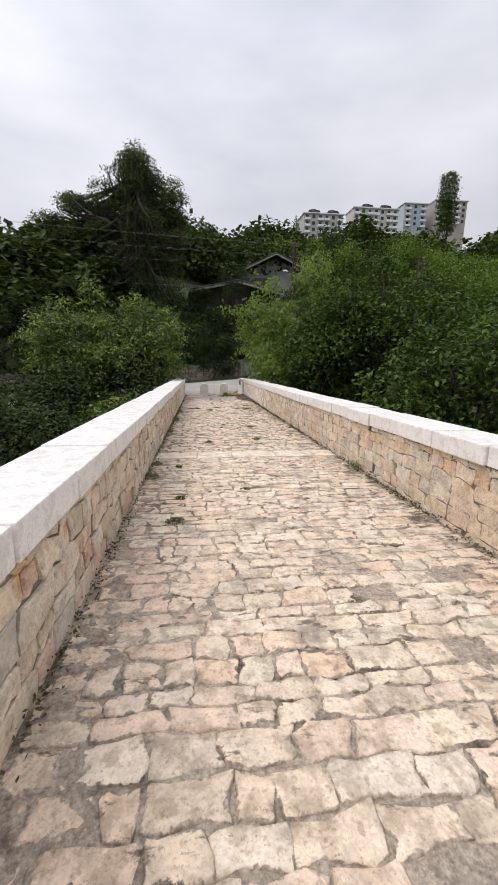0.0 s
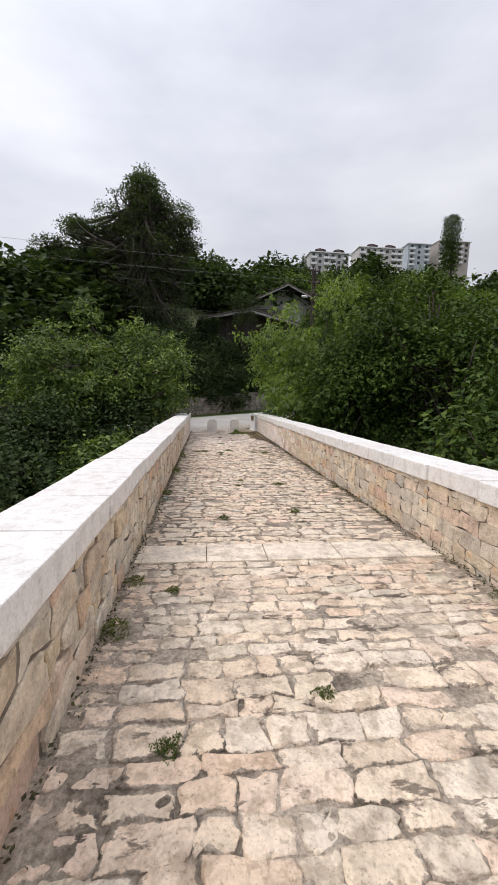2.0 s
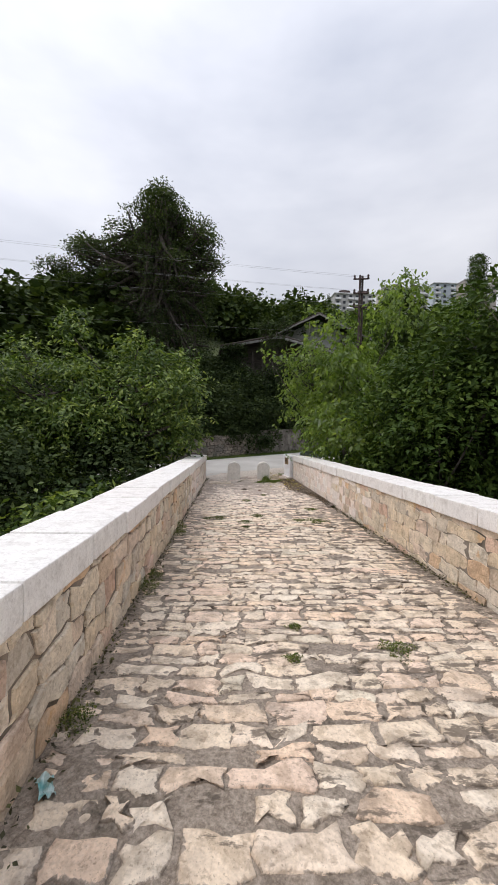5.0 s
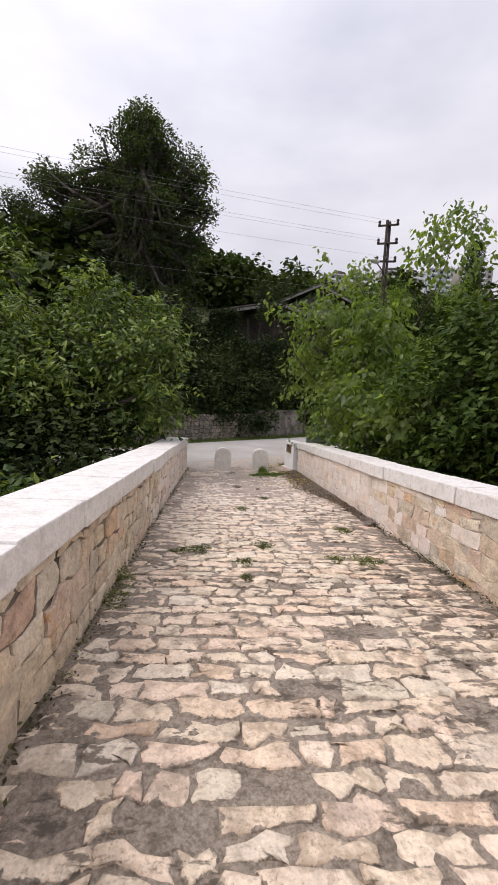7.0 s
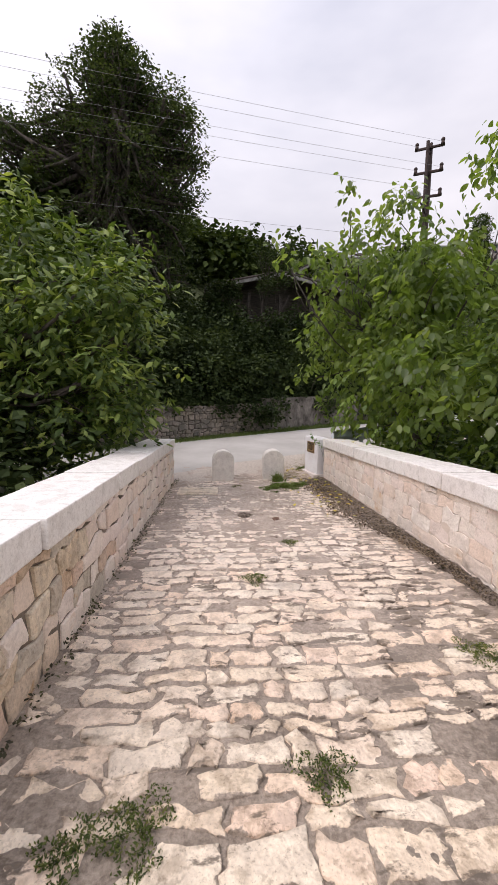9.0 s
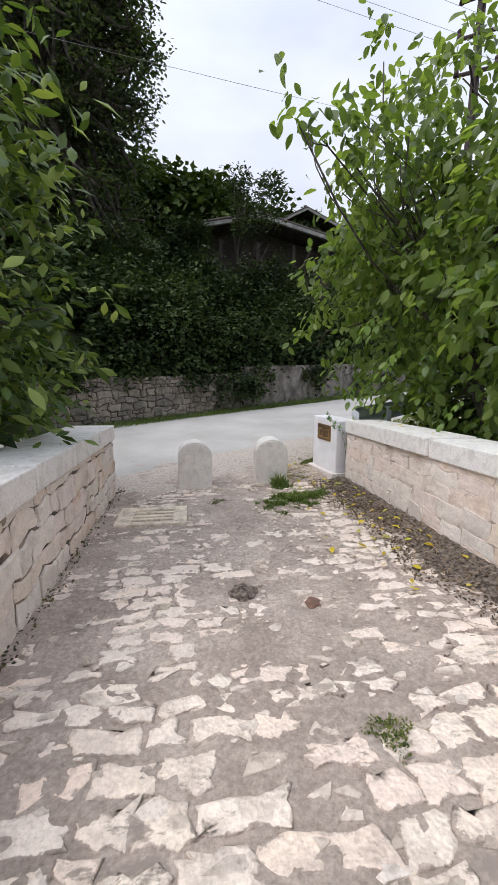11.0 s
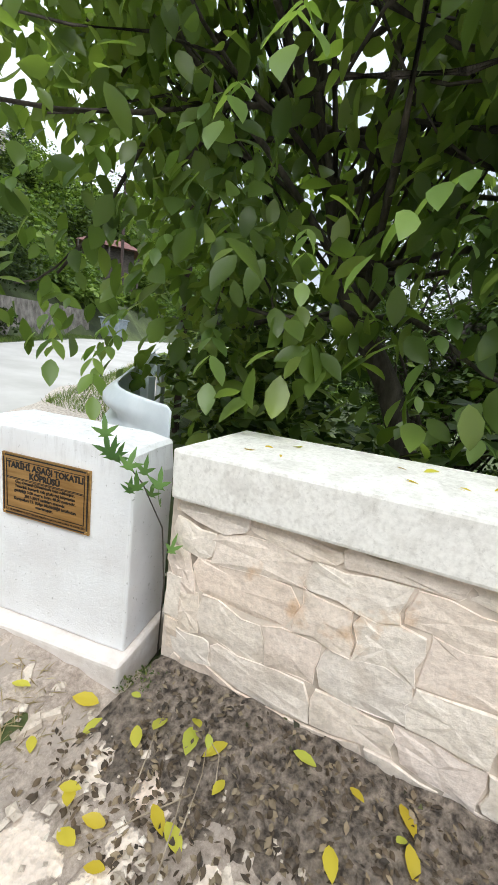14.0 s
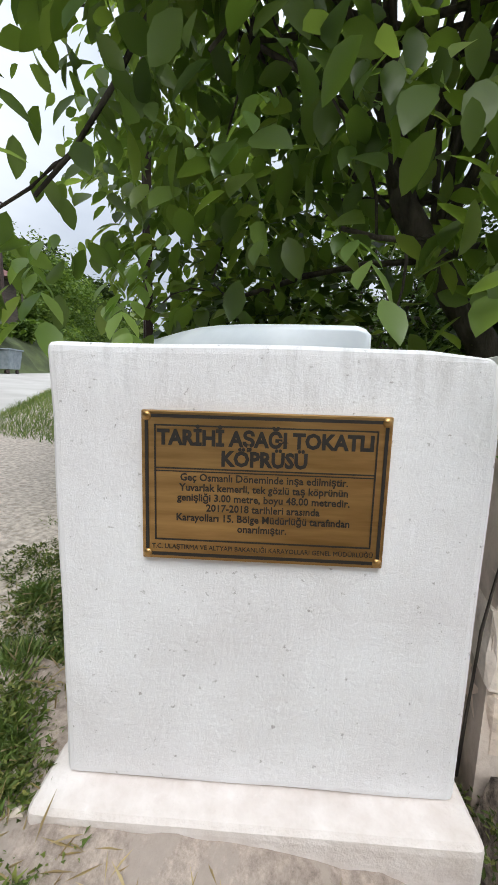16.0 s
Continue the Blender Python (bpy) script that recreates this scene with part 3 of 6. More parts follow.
tagged(new("deck_bed", np_mesh("deck_bed", bed_v, bed_f, bed_mat, True)), "grey-brown dirt and mortar bed between the setts", "paving bed", kind="structure")

deck = tagged(new("floor"), "worn cream limestone sett paving of the bridge deck", "paving", kind="structure")
BANDS = [(7.72, 8.17), (-2.6, -2.15)]


def deck_frame(u, v):
    return Matrix.Translation((u, v, deck_z(v))) @ Matrix.Rotation(-math.atan(SLOPE) if v < YE else math.atan(0.05), 4, "X")


def deck_proud(u, v, rng):
    edge = smooth01((abs(u) - 1.05) / 0.45)
    return rng.uniform(0.003, 0.011) - 0.006 * edge + (0.05 * (v - YE) if v > YE else 0)


def deck_skip(u, v, r):
    if v > 23.3 and u > 0.2:
        return True
    if v > 21.55 and v < 22.25 and -1.45 < u < -0.65:
        return True
    if v > YE and not (-1.9 < u < 0.0 and v < 24.2) and r > 0.25:
        return True
    edge = smooth01((abs(u) - 1.2) / 0.3)
    worn = 0.5 + 0.5 * noise.noise((u * 1.1, v * 1.1, 4))
    lost = 0.01 + 0.05 * edge + 0.05 * worn + 0.12 * smooth01((v - 14) / 4) * worn + (0.6 * smooth01((v - 18.3) / 2) * smooth01(1.3 - abs(u - 0.1) / 0.6)) + 0.25 * smooth01((v - 18.5) / 3) * smooth01((u - 1.0) / 0.3)
    return r < lost


deck_polys = []
for k, (a, b) in enumerate([(-8.0, BANDS[1][0]), (BANDS[1][1], BANDS[0][0]), (BANDS[0][1], 24.4)]):
    deck_polys += courses(-1.58, 1.58, a, b, (0.1, 0.195), (0.14, 0.37), (0.042, 0.046, 0.06)[k], 11 + k, ((0.0, 0.006), (0.0, 0.006), (0.003, 0.015))[k], (0.016, 0.018, 0.024)[k], (0.06, 0.08, 0.17)[k])
SETTS = (deck_polys, deck_frame, deck, deck_mat, deck_far_mat)
# sawn slabs across the deck
for k, x in enumerate((-1.58, -0.88, -0.27, 0.5, 1.18)):
    w = ((-0.88, -0.27, 0.5, 1.18, 1.58)[k]) - x
    for a, b in BANDS:
        bm = bmesh.new()
        box(bm, -w / 2 + 0.006, w / 2 - 0.006, -(b - a) / 2 + 0.006, (b - a) / 2 - 0.006, -0.08, 0.017, 0.006)
        ob = part("slab", bm, slab_mat, deck)
        ob.matrix_world = deck_frame(x + w / 2, (a + b) / 2) @ Matrix.Rotation(rnd(-0.004, 0.004), 4, "Y")


# ---- parapets ----
def parapet(name, side, y0, y1, cuts, seed, joint_fill):
    """A rubble wall with dressed caps. side: -1 or 1."""
    inner, outer = 1.61, 2.06
    bm = bmesh.new()
    n = 60
    rows = []
    for i in range(n + 1):
        y = y0 + (y1 - y0) * i / n
        z = deck_z(min(y, YE - 0.001))
        rows.append([bm.verts.new((side * x, y, z + h)) for x, h in ((inner + 0.012, -0.12), (inner + 0.012, 0.725), (outer - 0.02, 0.725), (outer - 0.02, -0.12))])
    for a, b in zip(rows, rows[1:]):
        for k in range(4):
            bm.faces.new((a[k], b[k], b[(k + 1) % 4], a[(k + 1) % 4]))
    bm.faces.new(rows[0])
    bm.faces.new(rows[-1][::-1])
    bmesh.ops.recalc_face_normals(bm, faces=bm.faces)
    wall = finish(name, bm, joint_fill)
    tagged(wall, "low parapet of cream and ochre rubble limestone under white caps", "wall", kind="structure")
    rng = random.Random(seed)
    ends = list(cuts)
    while ends[0] > y0 + 0.5:
        ends.insert(0, ends[0] - rng.uniform(0.62, 0.95))
    ends[0] = y0
    for a, b in zip(ends, ends[1:]):
        bm = bmesh.new()
        lx, rx = sorted((side * (inner - 0.035), side * (outer + 0.05)))
        cx = (lx + rx) / 2
        g = rng.uniform(0.007, 0.012)
        vs = box(bm, lx - cx, rx - cx, -(b - a) / 2 + g, (b - a) / 2 - g, -0.09, 0.09, 0.012)
        for v in bm.verts:
            w = noise.noise_vector(v.co * 3 + Vector((0, a * 3, seed)))
            v.co += 0.006 * w
        cap = part("cap", bm, cap_mat, wall)
        mid = (a + b) / 2
        cap.matrix_world = Matrix.Translation((cx + rng.uniform(-0.014, 0.014), mid, deck_z(mid) + 0.812 + rng.uniform(-0.007, 0.007))) @ Matrix.Rotation(-math.atan(SLOPE) * (1 if mid > -0.8 else -1), 4, "X") @ Matrix.Rotation(rng.uniform(-0.006, 0.006), 4, "Z")
    return wall


L_CUTS = [4.415, 5.2, 6.1, 6.85, 7.75, 8.62, 9.4, 10.2, 11.05, 11.8, 12.6, 13.35, 14.2, 15.2, 16.09, 16.85, 17.7, 18.5, 19.4, 20.3, 21.2, 22.05, 22.88]
R_CUTS = [4.1, 4.91, 5.69, 6.5, 7.3, 8.15, 8.95, 9.785, 10.55, 11.3, 12.1, 12.9, 13.75, 14.6, 15.4, 16.3, 17.1, 17.82, 18.5, 19.3, 20.2, 21.16, 22.15, 23.22]
wall_left = parapet("wall_west", -1, -24.5, 22.88, L_CUTS, 5, dark_mortar_mat)
wall_right = parapet("wall_east", 1, -24.5, 23.22, R_CUTS, 6, right_mortar_mat)


def wall_frame(side):
    """Axes of a parapet's inner face: u along the bridge, v up, out towards the deck."""
    def at(u, v):
        return Matrix(((0, 0, -side, side * 1.622), (1, 0, 0, u), (0, 1, 0, deck_z(min(u, YE - 0.001)) + v), (0, 0, 0, 1)))
    return at


# ---- retaining wall beyond the road ----
def along(x):
    return Vector((x, wall_line(x) - 0.1, 0))


def wall_block(name, x0, x1, height, thick, mat, label, z_low=-0.5, steps=24):
    bm = bmesh.new()
    rows = []
    for i in range(steps + 1):
        x = x0 + (x1 - x0) * i / steps
        p = along(x)
        z = 0.05 * (p.y - YE)
        h = height(x)
        rows.append([bm.verts.new(q) for q in ((p.x, p.y, z + z_low), (p.x, p.y, z + h), (p.x - 0.25, p.y + thick, z + h), (p.x - 0.25, p.y + thick, z + z_low))])
    for a, b in zip(rows, rows[1:]):
        for k in range(4):
            bm.faces.new((a[k], b[k], b[(k + 1) % 4], a[(k + 1) % 4]))
    bm.faces.new(rows[0])
    bm.faces.new(rows[-1][::-1])
    bmesh.ops.recalc_face_normals(bm, faces=bm.faces)
    return tagged(finish(name, bm, mat), label, "wall", kind="structure")


wall_far = wall_block("wall_north", -40, 0.95, lambda x: 1.1 + 0.1 * noise.noise((x * 0.7, 0, 2)), 0.5, joint_mat, "dry-stone retaining wall of grey rubble at the roadside")
wall_conc = wall_block("wall_north_concrete", 0.97, 16, lambda x: 1.35, 0.4, concrete_mat, "stained grey concrete retaining wall beside the lane")


# ---- foliage ----
LEAF_LONG = np.array([[0, 0, 0], [0.2, 0.35, -0.02], [0.22, 0.62, -0.05], [0, 1, -0.16], [-0.22, 0.62, -0.05], [-0.2, 0.35, -0.02], [0, 0.5, 0.05]])
LEAF_FACES = np.array([[0, 1, 6], [1, 2, 6], [2, 3, 6], [3, 4, 6], [4, 5, 6], [5, 0, 6]])
LEAF_FLAT = np.array([[0, 0, 0], [0.24, 0.45, 0.03], [0, 1, -0.08], [-0.24, 0.45, 0.03]])
FLAT_FACES = np.array([[0, 1, 2], [0, 2, 3]])


def oval_leaf():
    """A pointed oval blade folded along its midrib."""
    rib = [(0, 0, 0), (0, 0.33, -0.01), (0, 0.66, -0.05), (0, 1, -0.15)]
    edge = [(0.13, 0.14, 0.03), (0.235, 0.4, 0.04), (0.2, 0.68, 0.0), (0.09, 0.89, -0.08)]
    verts = rib + edge + [(-x, y, z) for x, y, z in edge]
    tris = []
    for o, flip in ((4, False), (8, True)):
        for t in ((0, o, 1), (o, o + 1, 1), (1, o + 1, 2), (o + 1, o + 2, 2), (2, o + 2, o + 3), (2, o + 3, 3)):
            tris.append(t[::-1] if flip else t)
    return np.array(verts, float), np.array(tris)


LEAF_OVAL, OVAL_FACES = oval_leaf()


def leaf_cloud(points, size, rng, droop=0.6, detail=False, wide=1.0, out=None):
    """Leaf blades at points: arrays of verts and faces. droop: how far they hang."""
    n = len(points)
    shape, tri = (LEAF_OVAL, OVAL_FACES) if detail == 2 else (LEAF_LONG, LEAF_FACES) if detail else (LEAF_FLAT, FLAT_FACES)
    way = rng.normal(size=(n, 3))
    if out is not None:
        way += 0.8 * out
    way[:, 2] = way[:, 2] * 0.5 - droop
    way /= np.linalg.norm(way, axis=1, keepdims=True)
    up = rng.normal(size=(n, 3)) * 0.6 + (0, 0, 1)
    if out is not None:
        up += 0.6 * out
    side = np.cross(way, up)
    side /= np.linalg.norm(side, axis=1, keepdims=True) + 1e-9
    up = np.cross(side, way)
    s = size * rng.uniform(0.65, 1.25, (n, 1, 1))
    local = shape * np.array([wide, 1, 1])
    v = points[:, None] + s * (local[None, :, 0:1] * side[:, None] + local[None, :, 1:2] * way[:, None] + local[None, :, 2:3] * up[:, None])
    k = len(shape)
    f = tri[None] + (np.arange(n) * k)[:, None, None]
    return v.reshape(-1, 3), f.reshape(-1, 3)


def crown_points(clumps, count, rng, shell=0.55, stray=0.16, under=0.35):
    """Points in the outer shells of ellipsoid clumps (centre, radii), fewer on their undersides, and their way out."""
    vol = np.array([r[0] * r[1] * r[2] for _, r in clumps]) ** 0.75
    pick = rng.choice(len(clumps), count, p=vol / vol.sum())
    c = np.array([c for c, _ in clumps])[pick]
    r = np.array([r for _, r in clumps])[pick]
    d = rng.normal(size=(count, 3))
    d[:, 2] = np.where(d[:, 2] < -0.2, d[:, 2] * np.where(rng.uniform(size=count) < under, 1, -1), d[:, 2])
    d /= np.linalg.norm(d, axis=1, keepdims=True)
    rad = rng.uniform(shell**3, 1, (count, 1)) ** (1 / 3) * (1 + stray * rng.normal(size=(count, 1)))
    return c + d * r * rad, d


def branch(bm, a, b, r0, r1, bend, rng, steps=6, sides=7):
    a, b = Vector(a), Vector(b)
    off = Vector(rng.normal(size=3)) * bend * (b - a).length
    pts = [a.lerp(b, i / steps) + off * math.sin(math.pi * i / steps) + Vector((0, 0, 0.04 * (b - a).length * math.sin(2 * math.pi * i / steps))) for i in range(steps + 1)]
    tube(bm, pts, [r0 + (r1 - r0) * i / steps for i in range(steps + 1)], sides)
    return pts


def tree(name, base, trunk_top, trunk_r, clumps, leaves, size, leaf_mat, seed, label, category="tree", droop=0.6, detail=False, wide=1.0, twigs=60, shell=0.55, bend=0.06, sprays=0, own_limbs=True, trunk_path=None, limb_r=0.38, stray=0.16):
    """A trunk, limbs to every clump, twigs, and a crown of leaf blades."""
    rng = np.random.default_rng(seed)
    thing = empty(name, Matrix.Translation(base), label, category)
    o = Vector(base)
    bm = bmesh.new()
    if trunk_path:
        trunk = [Vector(p) - o for p in trunk_path]
        tube(bm, trunk, [trunk_r * (1 - 0.55 * i / (len(trunk) - 1)) for i in range(len(trunk))], 10)
    else:
        trunk = branch(bm, (0, 0, -0.4), Vector(trunk_top) - o, trunk_r, trunk_r * 0.5, bend, rng, 9, 10)
    part("trunk", bm, bark_mat, thing, smooth=True)
    hubs = []
    bm = bmesh.new()
    for c, r in clumps:
        start = trunk[int(rng.integers(len(trunk) // 3, len(trunk)))]
        end = Vector(c) - o
        if own_limbs:
            bm = bmesh.new()
        hubs.append((branch(bm, start, end, trunk_r * limb_r, trunk_r * 0.1, bend, rng, 6, 6), end, r))
        if own_limbs:
            part("limb", bm, bark_mat, thing, smooth=True)
    if own_limbs:
        bm = bmesh.new()
    pts, outs = crown_points(clumps, leaves, rng, shell, stray)
    for i in range(twigs):
        line, end, r = hubs[int(rng.integers(len(hubs)))]
        d = Vector(rng.normal(size=3)).normalized()
        branch(bm, line[int(rng.integers(2, 7))], end + Vector((d.x * r[0], d.y * r[1], d.z * r[2])) * 0.95, trunk_r * 0.1, 0.006, 0.08, rng, 4, 4)
    tagged(part("twigwork", bm, bark_mat, thing, smooth=True), kind="stuff")
    if sprays:
        # leaves in drooping sprays, as compound leaves hang
        n = leaves // sprays
        p, q = pts[:n], outs[:n]
        axis = rng.normal(size=(n, 3)) * 0.7 + q
        axis[:, 2] -= 0.3
        axis /= np.linalg.norm(axis, axis=1, keepdims=True)
        along_s = rng.uniform(0, 1, (n, sprays, 1)) * size * 2.6
        jitter = rng.normal(size=(n, sprays, 3)) * size * 0.35
        pts = (p[:, None] + axis[:, None] * along_s + jitter).reshape(-1, 3)
        outs = np.repeat(q, sprays, 0)
    v, f = leaf_cloud(pts - np.array(base), size, rng, droop, detail, wide, outs)
    crown = new("crown", np_mesh("crown", v, f, leaf_mat, bool(detail)))
    crown.parent = thing
    return thing


def blobs(centre, spread, count, radius, seed, low=0.0):
    """Clump ellipsoids scattered through a crown."""
    rng = np.random.default_rng(seed)
    out = []
    for _ in range(count):
        d = rng.normal(size=3)
        d *= rng.uniform(0.35, 1) / np.linalg.norm(d)
        c = np.array(centre) + d * spread
        if c[2] < low:
            c[2] = low + rng.uniform(0, 0.5)
        r = radius * rng.uniform(0.7, 1.25)
        out.append((tuple(c), (r, r, r * 0.8)))
    return out


# tall dark tree beyond the lane
tree("tall_tree", (-5.4, 33.0, land(-5.4, 33.0)), (-5.0, 32.6, 14.0), 0.42,
     blobs((-5.0, 32.6, 11.4), (2.9, 2.8, 4.1), 70, 0.72, 21, 5.0) + blobs((-2.7, 32.4, 10.2), (1.5, 1.9, 2.9), 34, 0.66, 25) + blobs((-8.2, 32.8, 10.8), (2.3, 2.0, 2.1), 34, 0.7, 26) + blobs((-4.7, 32.6, 13.2), (2.7, 2.0, 2.0), 40, 0.72, 28) + blobs((-5.2, 32.6, 14.6), (1.5, 1.2, 1.0), 16, 0.6, 29) + blobs((-2.3, 32.4, 12.0), (1.1, 1.3, 1.3), 18, 0.6, 30) + blobs((-8.9, 32.8, 12.0), (1.6, 1.4, 1.0), 14, 0.6, 35) + blobs((-4.5, 32.9, 6.6), (3.4, 2.2, 2.4), 36, 0.9, 27),
     54000, 0.135, dark_leaf_mat, 31, "tall dark broadleaf tree above the roadside wall", stray=0.1, droop=0.2, twigs=420, wide=1.3, shell=0.35)
tree("tall_tree", (-10.0, 33.4, land(-10.0, 33.4)), (-9.7, 33.2, 9.5), 0.3,
     blobs((-9.8, 33.0, 9.6), (2.0, 1.9, 2.5), 40, 0.72, 23, 3.5) + blobs((-11.5, 33.4, 6.6), (2.6, 2.2, 2.2), 30, 0.8, 24), 32000, 0.135, dark_leaf_mat, 32, "dark rounded broadleaf tree above the roadside wall", stray=0.1, droop=0.2, twigs=200, wide=1.3, shell=0.35)
# leafy tree by the end of the west parapet
tree("roadside_tree", (-5.2, 21.2, land(-5.2, 21.2)), (-4.6, 21.5, 3.2), 0.16,
     blobs((-4.6, 21.6, 2.0), (2.3, 2.2, 2.3), 46, 0.55, 41, -2.5) + blobs((-7.2, 21.2, 1.6), (1.7, 2.0, 2.4), 36, 0.55, 43, -3) + blobs((-2.9, 20.9, 2.4), (0.8, 1.2, 1.6), 18, 0.42, 44, 0.9)
     + [((-5.7, 21.4, 4.7), (0.4, 0.4, 0.7)), ((-7.2, 21.4, 4.1), (0.45, 0.45, 0.5)), ((-2.0, 21.0, 3.3), (0.4, 0.5, 0.35)), ((-2.1, 21.3, 2.6), (0.4, 0.5, 0.35)), ((-1.95, 21.3, 2.0), (0.4, 0.5, 0.25)), ((-2.2, 21.4, 3.75), (0.4, 0.4, 0.35)), ((-2.4, 21.8, 1.7), (0.45, 0.5, 0.3)), ((-2.5, 22.1, 3.5), (0.5, 0.5, 0.4)), ((-2.7, 21.6, 3.95), (0.45, 0.5, 0.4)), ((-3.7, 21.4, 4.35), (0.5, 0.5, 0.4))],
     42000, 0.17, elder_leaf_mat, 42, "bushy green tree with drooping narrow leaves beside the bridge", droop=0.6, twigs=160, detail=True, wide=0.8, sprays=8, shell=0.75, stray=0.12)
# walnut hanging over the plaque block
tree("walnut_tree", (3.6, 22.1, land(3.6, 22.1)), (3.4, 23.9, 3.6), 0.1,
     blobs((4.2, 22.9, 3.3), (2.2, 2.5, 1.8), 10, 0.6, 51, 1.6) + blobs((2.8, 22.2, 2.5), (0.7, 1.7, 1.0), 11, 0.45, 52, 1.3) + blobs((3.1, 22.8, 4.3), (0.9, 1.2, 0.9), 8, 0.5, 55) + blobs((2.9, 24.5, 2.7), (0.8, 0.8, 1.2), 9, 0.45, 54, 1.5)
     + [((5.0, 22.0, 6.1), (0.8, 0.8, 1.0)), ((2.3, 24.4, 5.0), (0.35, 0.35, 0.5)), ((3.2, 23.6, 5.6), (0.5, 0.5, 0.5)), ((2.6, 25.0, 3.2), (0.6, 0.6, 0.6)), ((2.4, 20.6, 2.0), (0.5, 0.9, 0.6)), ((2.3, 24.2, 4.4), (0.5, 0.5, 0.5)), ((2.2, 23.8, 3.5), (0.5, 0.6, 0.5)), ((1.8, 24.8, 2.3), (0.38, 0.4, 0.4)), ((1.85, 24.9, 3.1), (0.35, 0.4, 0.45)), ((2.3, 24.2, 6.1), (0.22, 0.22, 0.6)), ((2.4, 24.9, 1.6), (0.4, 0.4, 0.35)), ((3.0, 21.0, 1.4), (0.6, 0.9, 0.7)), ((3.2, 19.6, 1.6), (0.7, 1.0, 0.8)), ((2.5, 22.2, 1.25), (0.4, 0.9, 0.35)), ((2.7, 23.6, 1.5), (0.5, 0.6, 0.5)), ((3.9, 24.6, 1.6), (0.7, 0.7, 0.9)), ((4.6, 25.2, 2.8), (0.8, 0.7, 1.2)), ((0.62, 22.6, 4.3), (0.14, 0.16, 0.36)), ((1.0, 22.7, 4.15), (0.2, 0.22, 0.4)), ((1.4, 22.8, 4.0), (0.28, 0.3, 0.5)), ((1.75, 22.9, 3.7), (0.3, 0.35, 0.6)), ((2.1, 22.9, 4.5), (0.35, 0.35, 0.5))],
     12400, 0.165, walnut_leaf_mat, 53, "walnut tree with large oval green leaves overhanging the parapet", limb_r=0.24, droop=1.25, twigs=110, detail=2, wide=1.15, sprays=5, bend=0.09, shell=0.7,
     trunk_path=[(3.6, 22.1, -1.6), (3.55, 22.35, 0.0), (3.42, 22.8, 1.1), (3.42, 23.1, 1.55), (3.4, 23.28, 1.85), (3.38, 23.4, 2.34), (3.38, 23.55, 2.62), (3.36, 23.8, 2.88), (3.3, 24.1, 3.5), (3.3, 24.2, 4.4)])
for k, (x, y, zt, spread, n) in enumerate([(7.2, 17.2, 3.0, (3.2, 3.0, 3.2), 44), (6.6, 11.2, 1.2, (3.0, 3.4, 2.6), 40), (11.5, 22.5, 2.4, (3.6, 3.6, 3.0), 44), (12.5, 14.5, 2.6, (4.0, 4.0, 3.2), 44), (7.0, 4.6, 0.2, (3.0, 3.4, 2.2), 36), (14.5, 7.0, 1.2, (4.0, 4.0, 2.8), 40), (5.0, 18.6, 2.6, (1.9, 2.6, 2.8), 40), (9.5, 19.0, 2.4, (2.6, 2.6, 3.0), 36)]):
    tree("bank_tree", (x, y, land(x, y)), (x + 0.3, y, zt), 0.17, blobs((x, y, zt - 0.4), spread, int(n * 1.7), 0.68, 60 + k, -3.5), 26000, 0.17, bank_leaf_mat if k != 3 else hill_leaf_mat, 70 + k,
         "dense green tree growing on the river bank", droop=0.5, twigs=70, wide=1.1, sprays=6, own_limbs=False, shell=0.7, stray=0.12)
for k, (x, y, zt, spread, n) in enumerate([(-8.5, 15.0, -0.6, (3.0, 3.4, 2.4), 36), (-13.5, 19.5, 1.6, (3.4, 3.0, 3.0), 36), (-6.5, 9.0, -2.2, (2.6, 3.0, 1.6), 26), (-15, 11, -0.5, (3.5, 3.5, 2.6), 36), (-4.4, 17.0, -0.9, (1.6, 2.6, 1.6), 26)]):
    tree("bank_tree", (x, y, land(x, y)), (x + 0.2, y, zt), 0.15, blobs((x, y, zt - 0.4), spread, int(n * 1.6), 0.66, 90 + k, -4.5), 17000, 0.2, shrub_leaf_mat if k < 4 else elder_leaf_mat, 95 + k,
         "dark green tree growing on the river bank", droop=0.5, twigs=60, wide=1.1, sprays=6, own_limbs=False, shell=0.7, stray=0.12)

tree("thin_tree", (1.6, 33.4, land(1.6, 33.4)), (1.5, 33.4, 7.6), 0.05, blobs((1.5, 33.3, 7.6), (1.1, 1.0, 1.7), 18, 0.45, 58), 2400, 0.13, shrub_leaf_mat, 59, "thin sparse-leaved young tree in front of the old house", droop=0.1, twigs=50)
tree("young_tree", (-0.8, 33.6, land(-0.8, 33.6)), (-0.7, 33.6, 6.0), 0.06, blobs((-0.7, 33.5, 6.2), (0.8, 0.8, 1.1), 12, 0.45, 48), 4200, 0.15, shrub_leaf_mat, 49, "young leafy tree on the slope by the old house", droop=0.2, twigs=40)


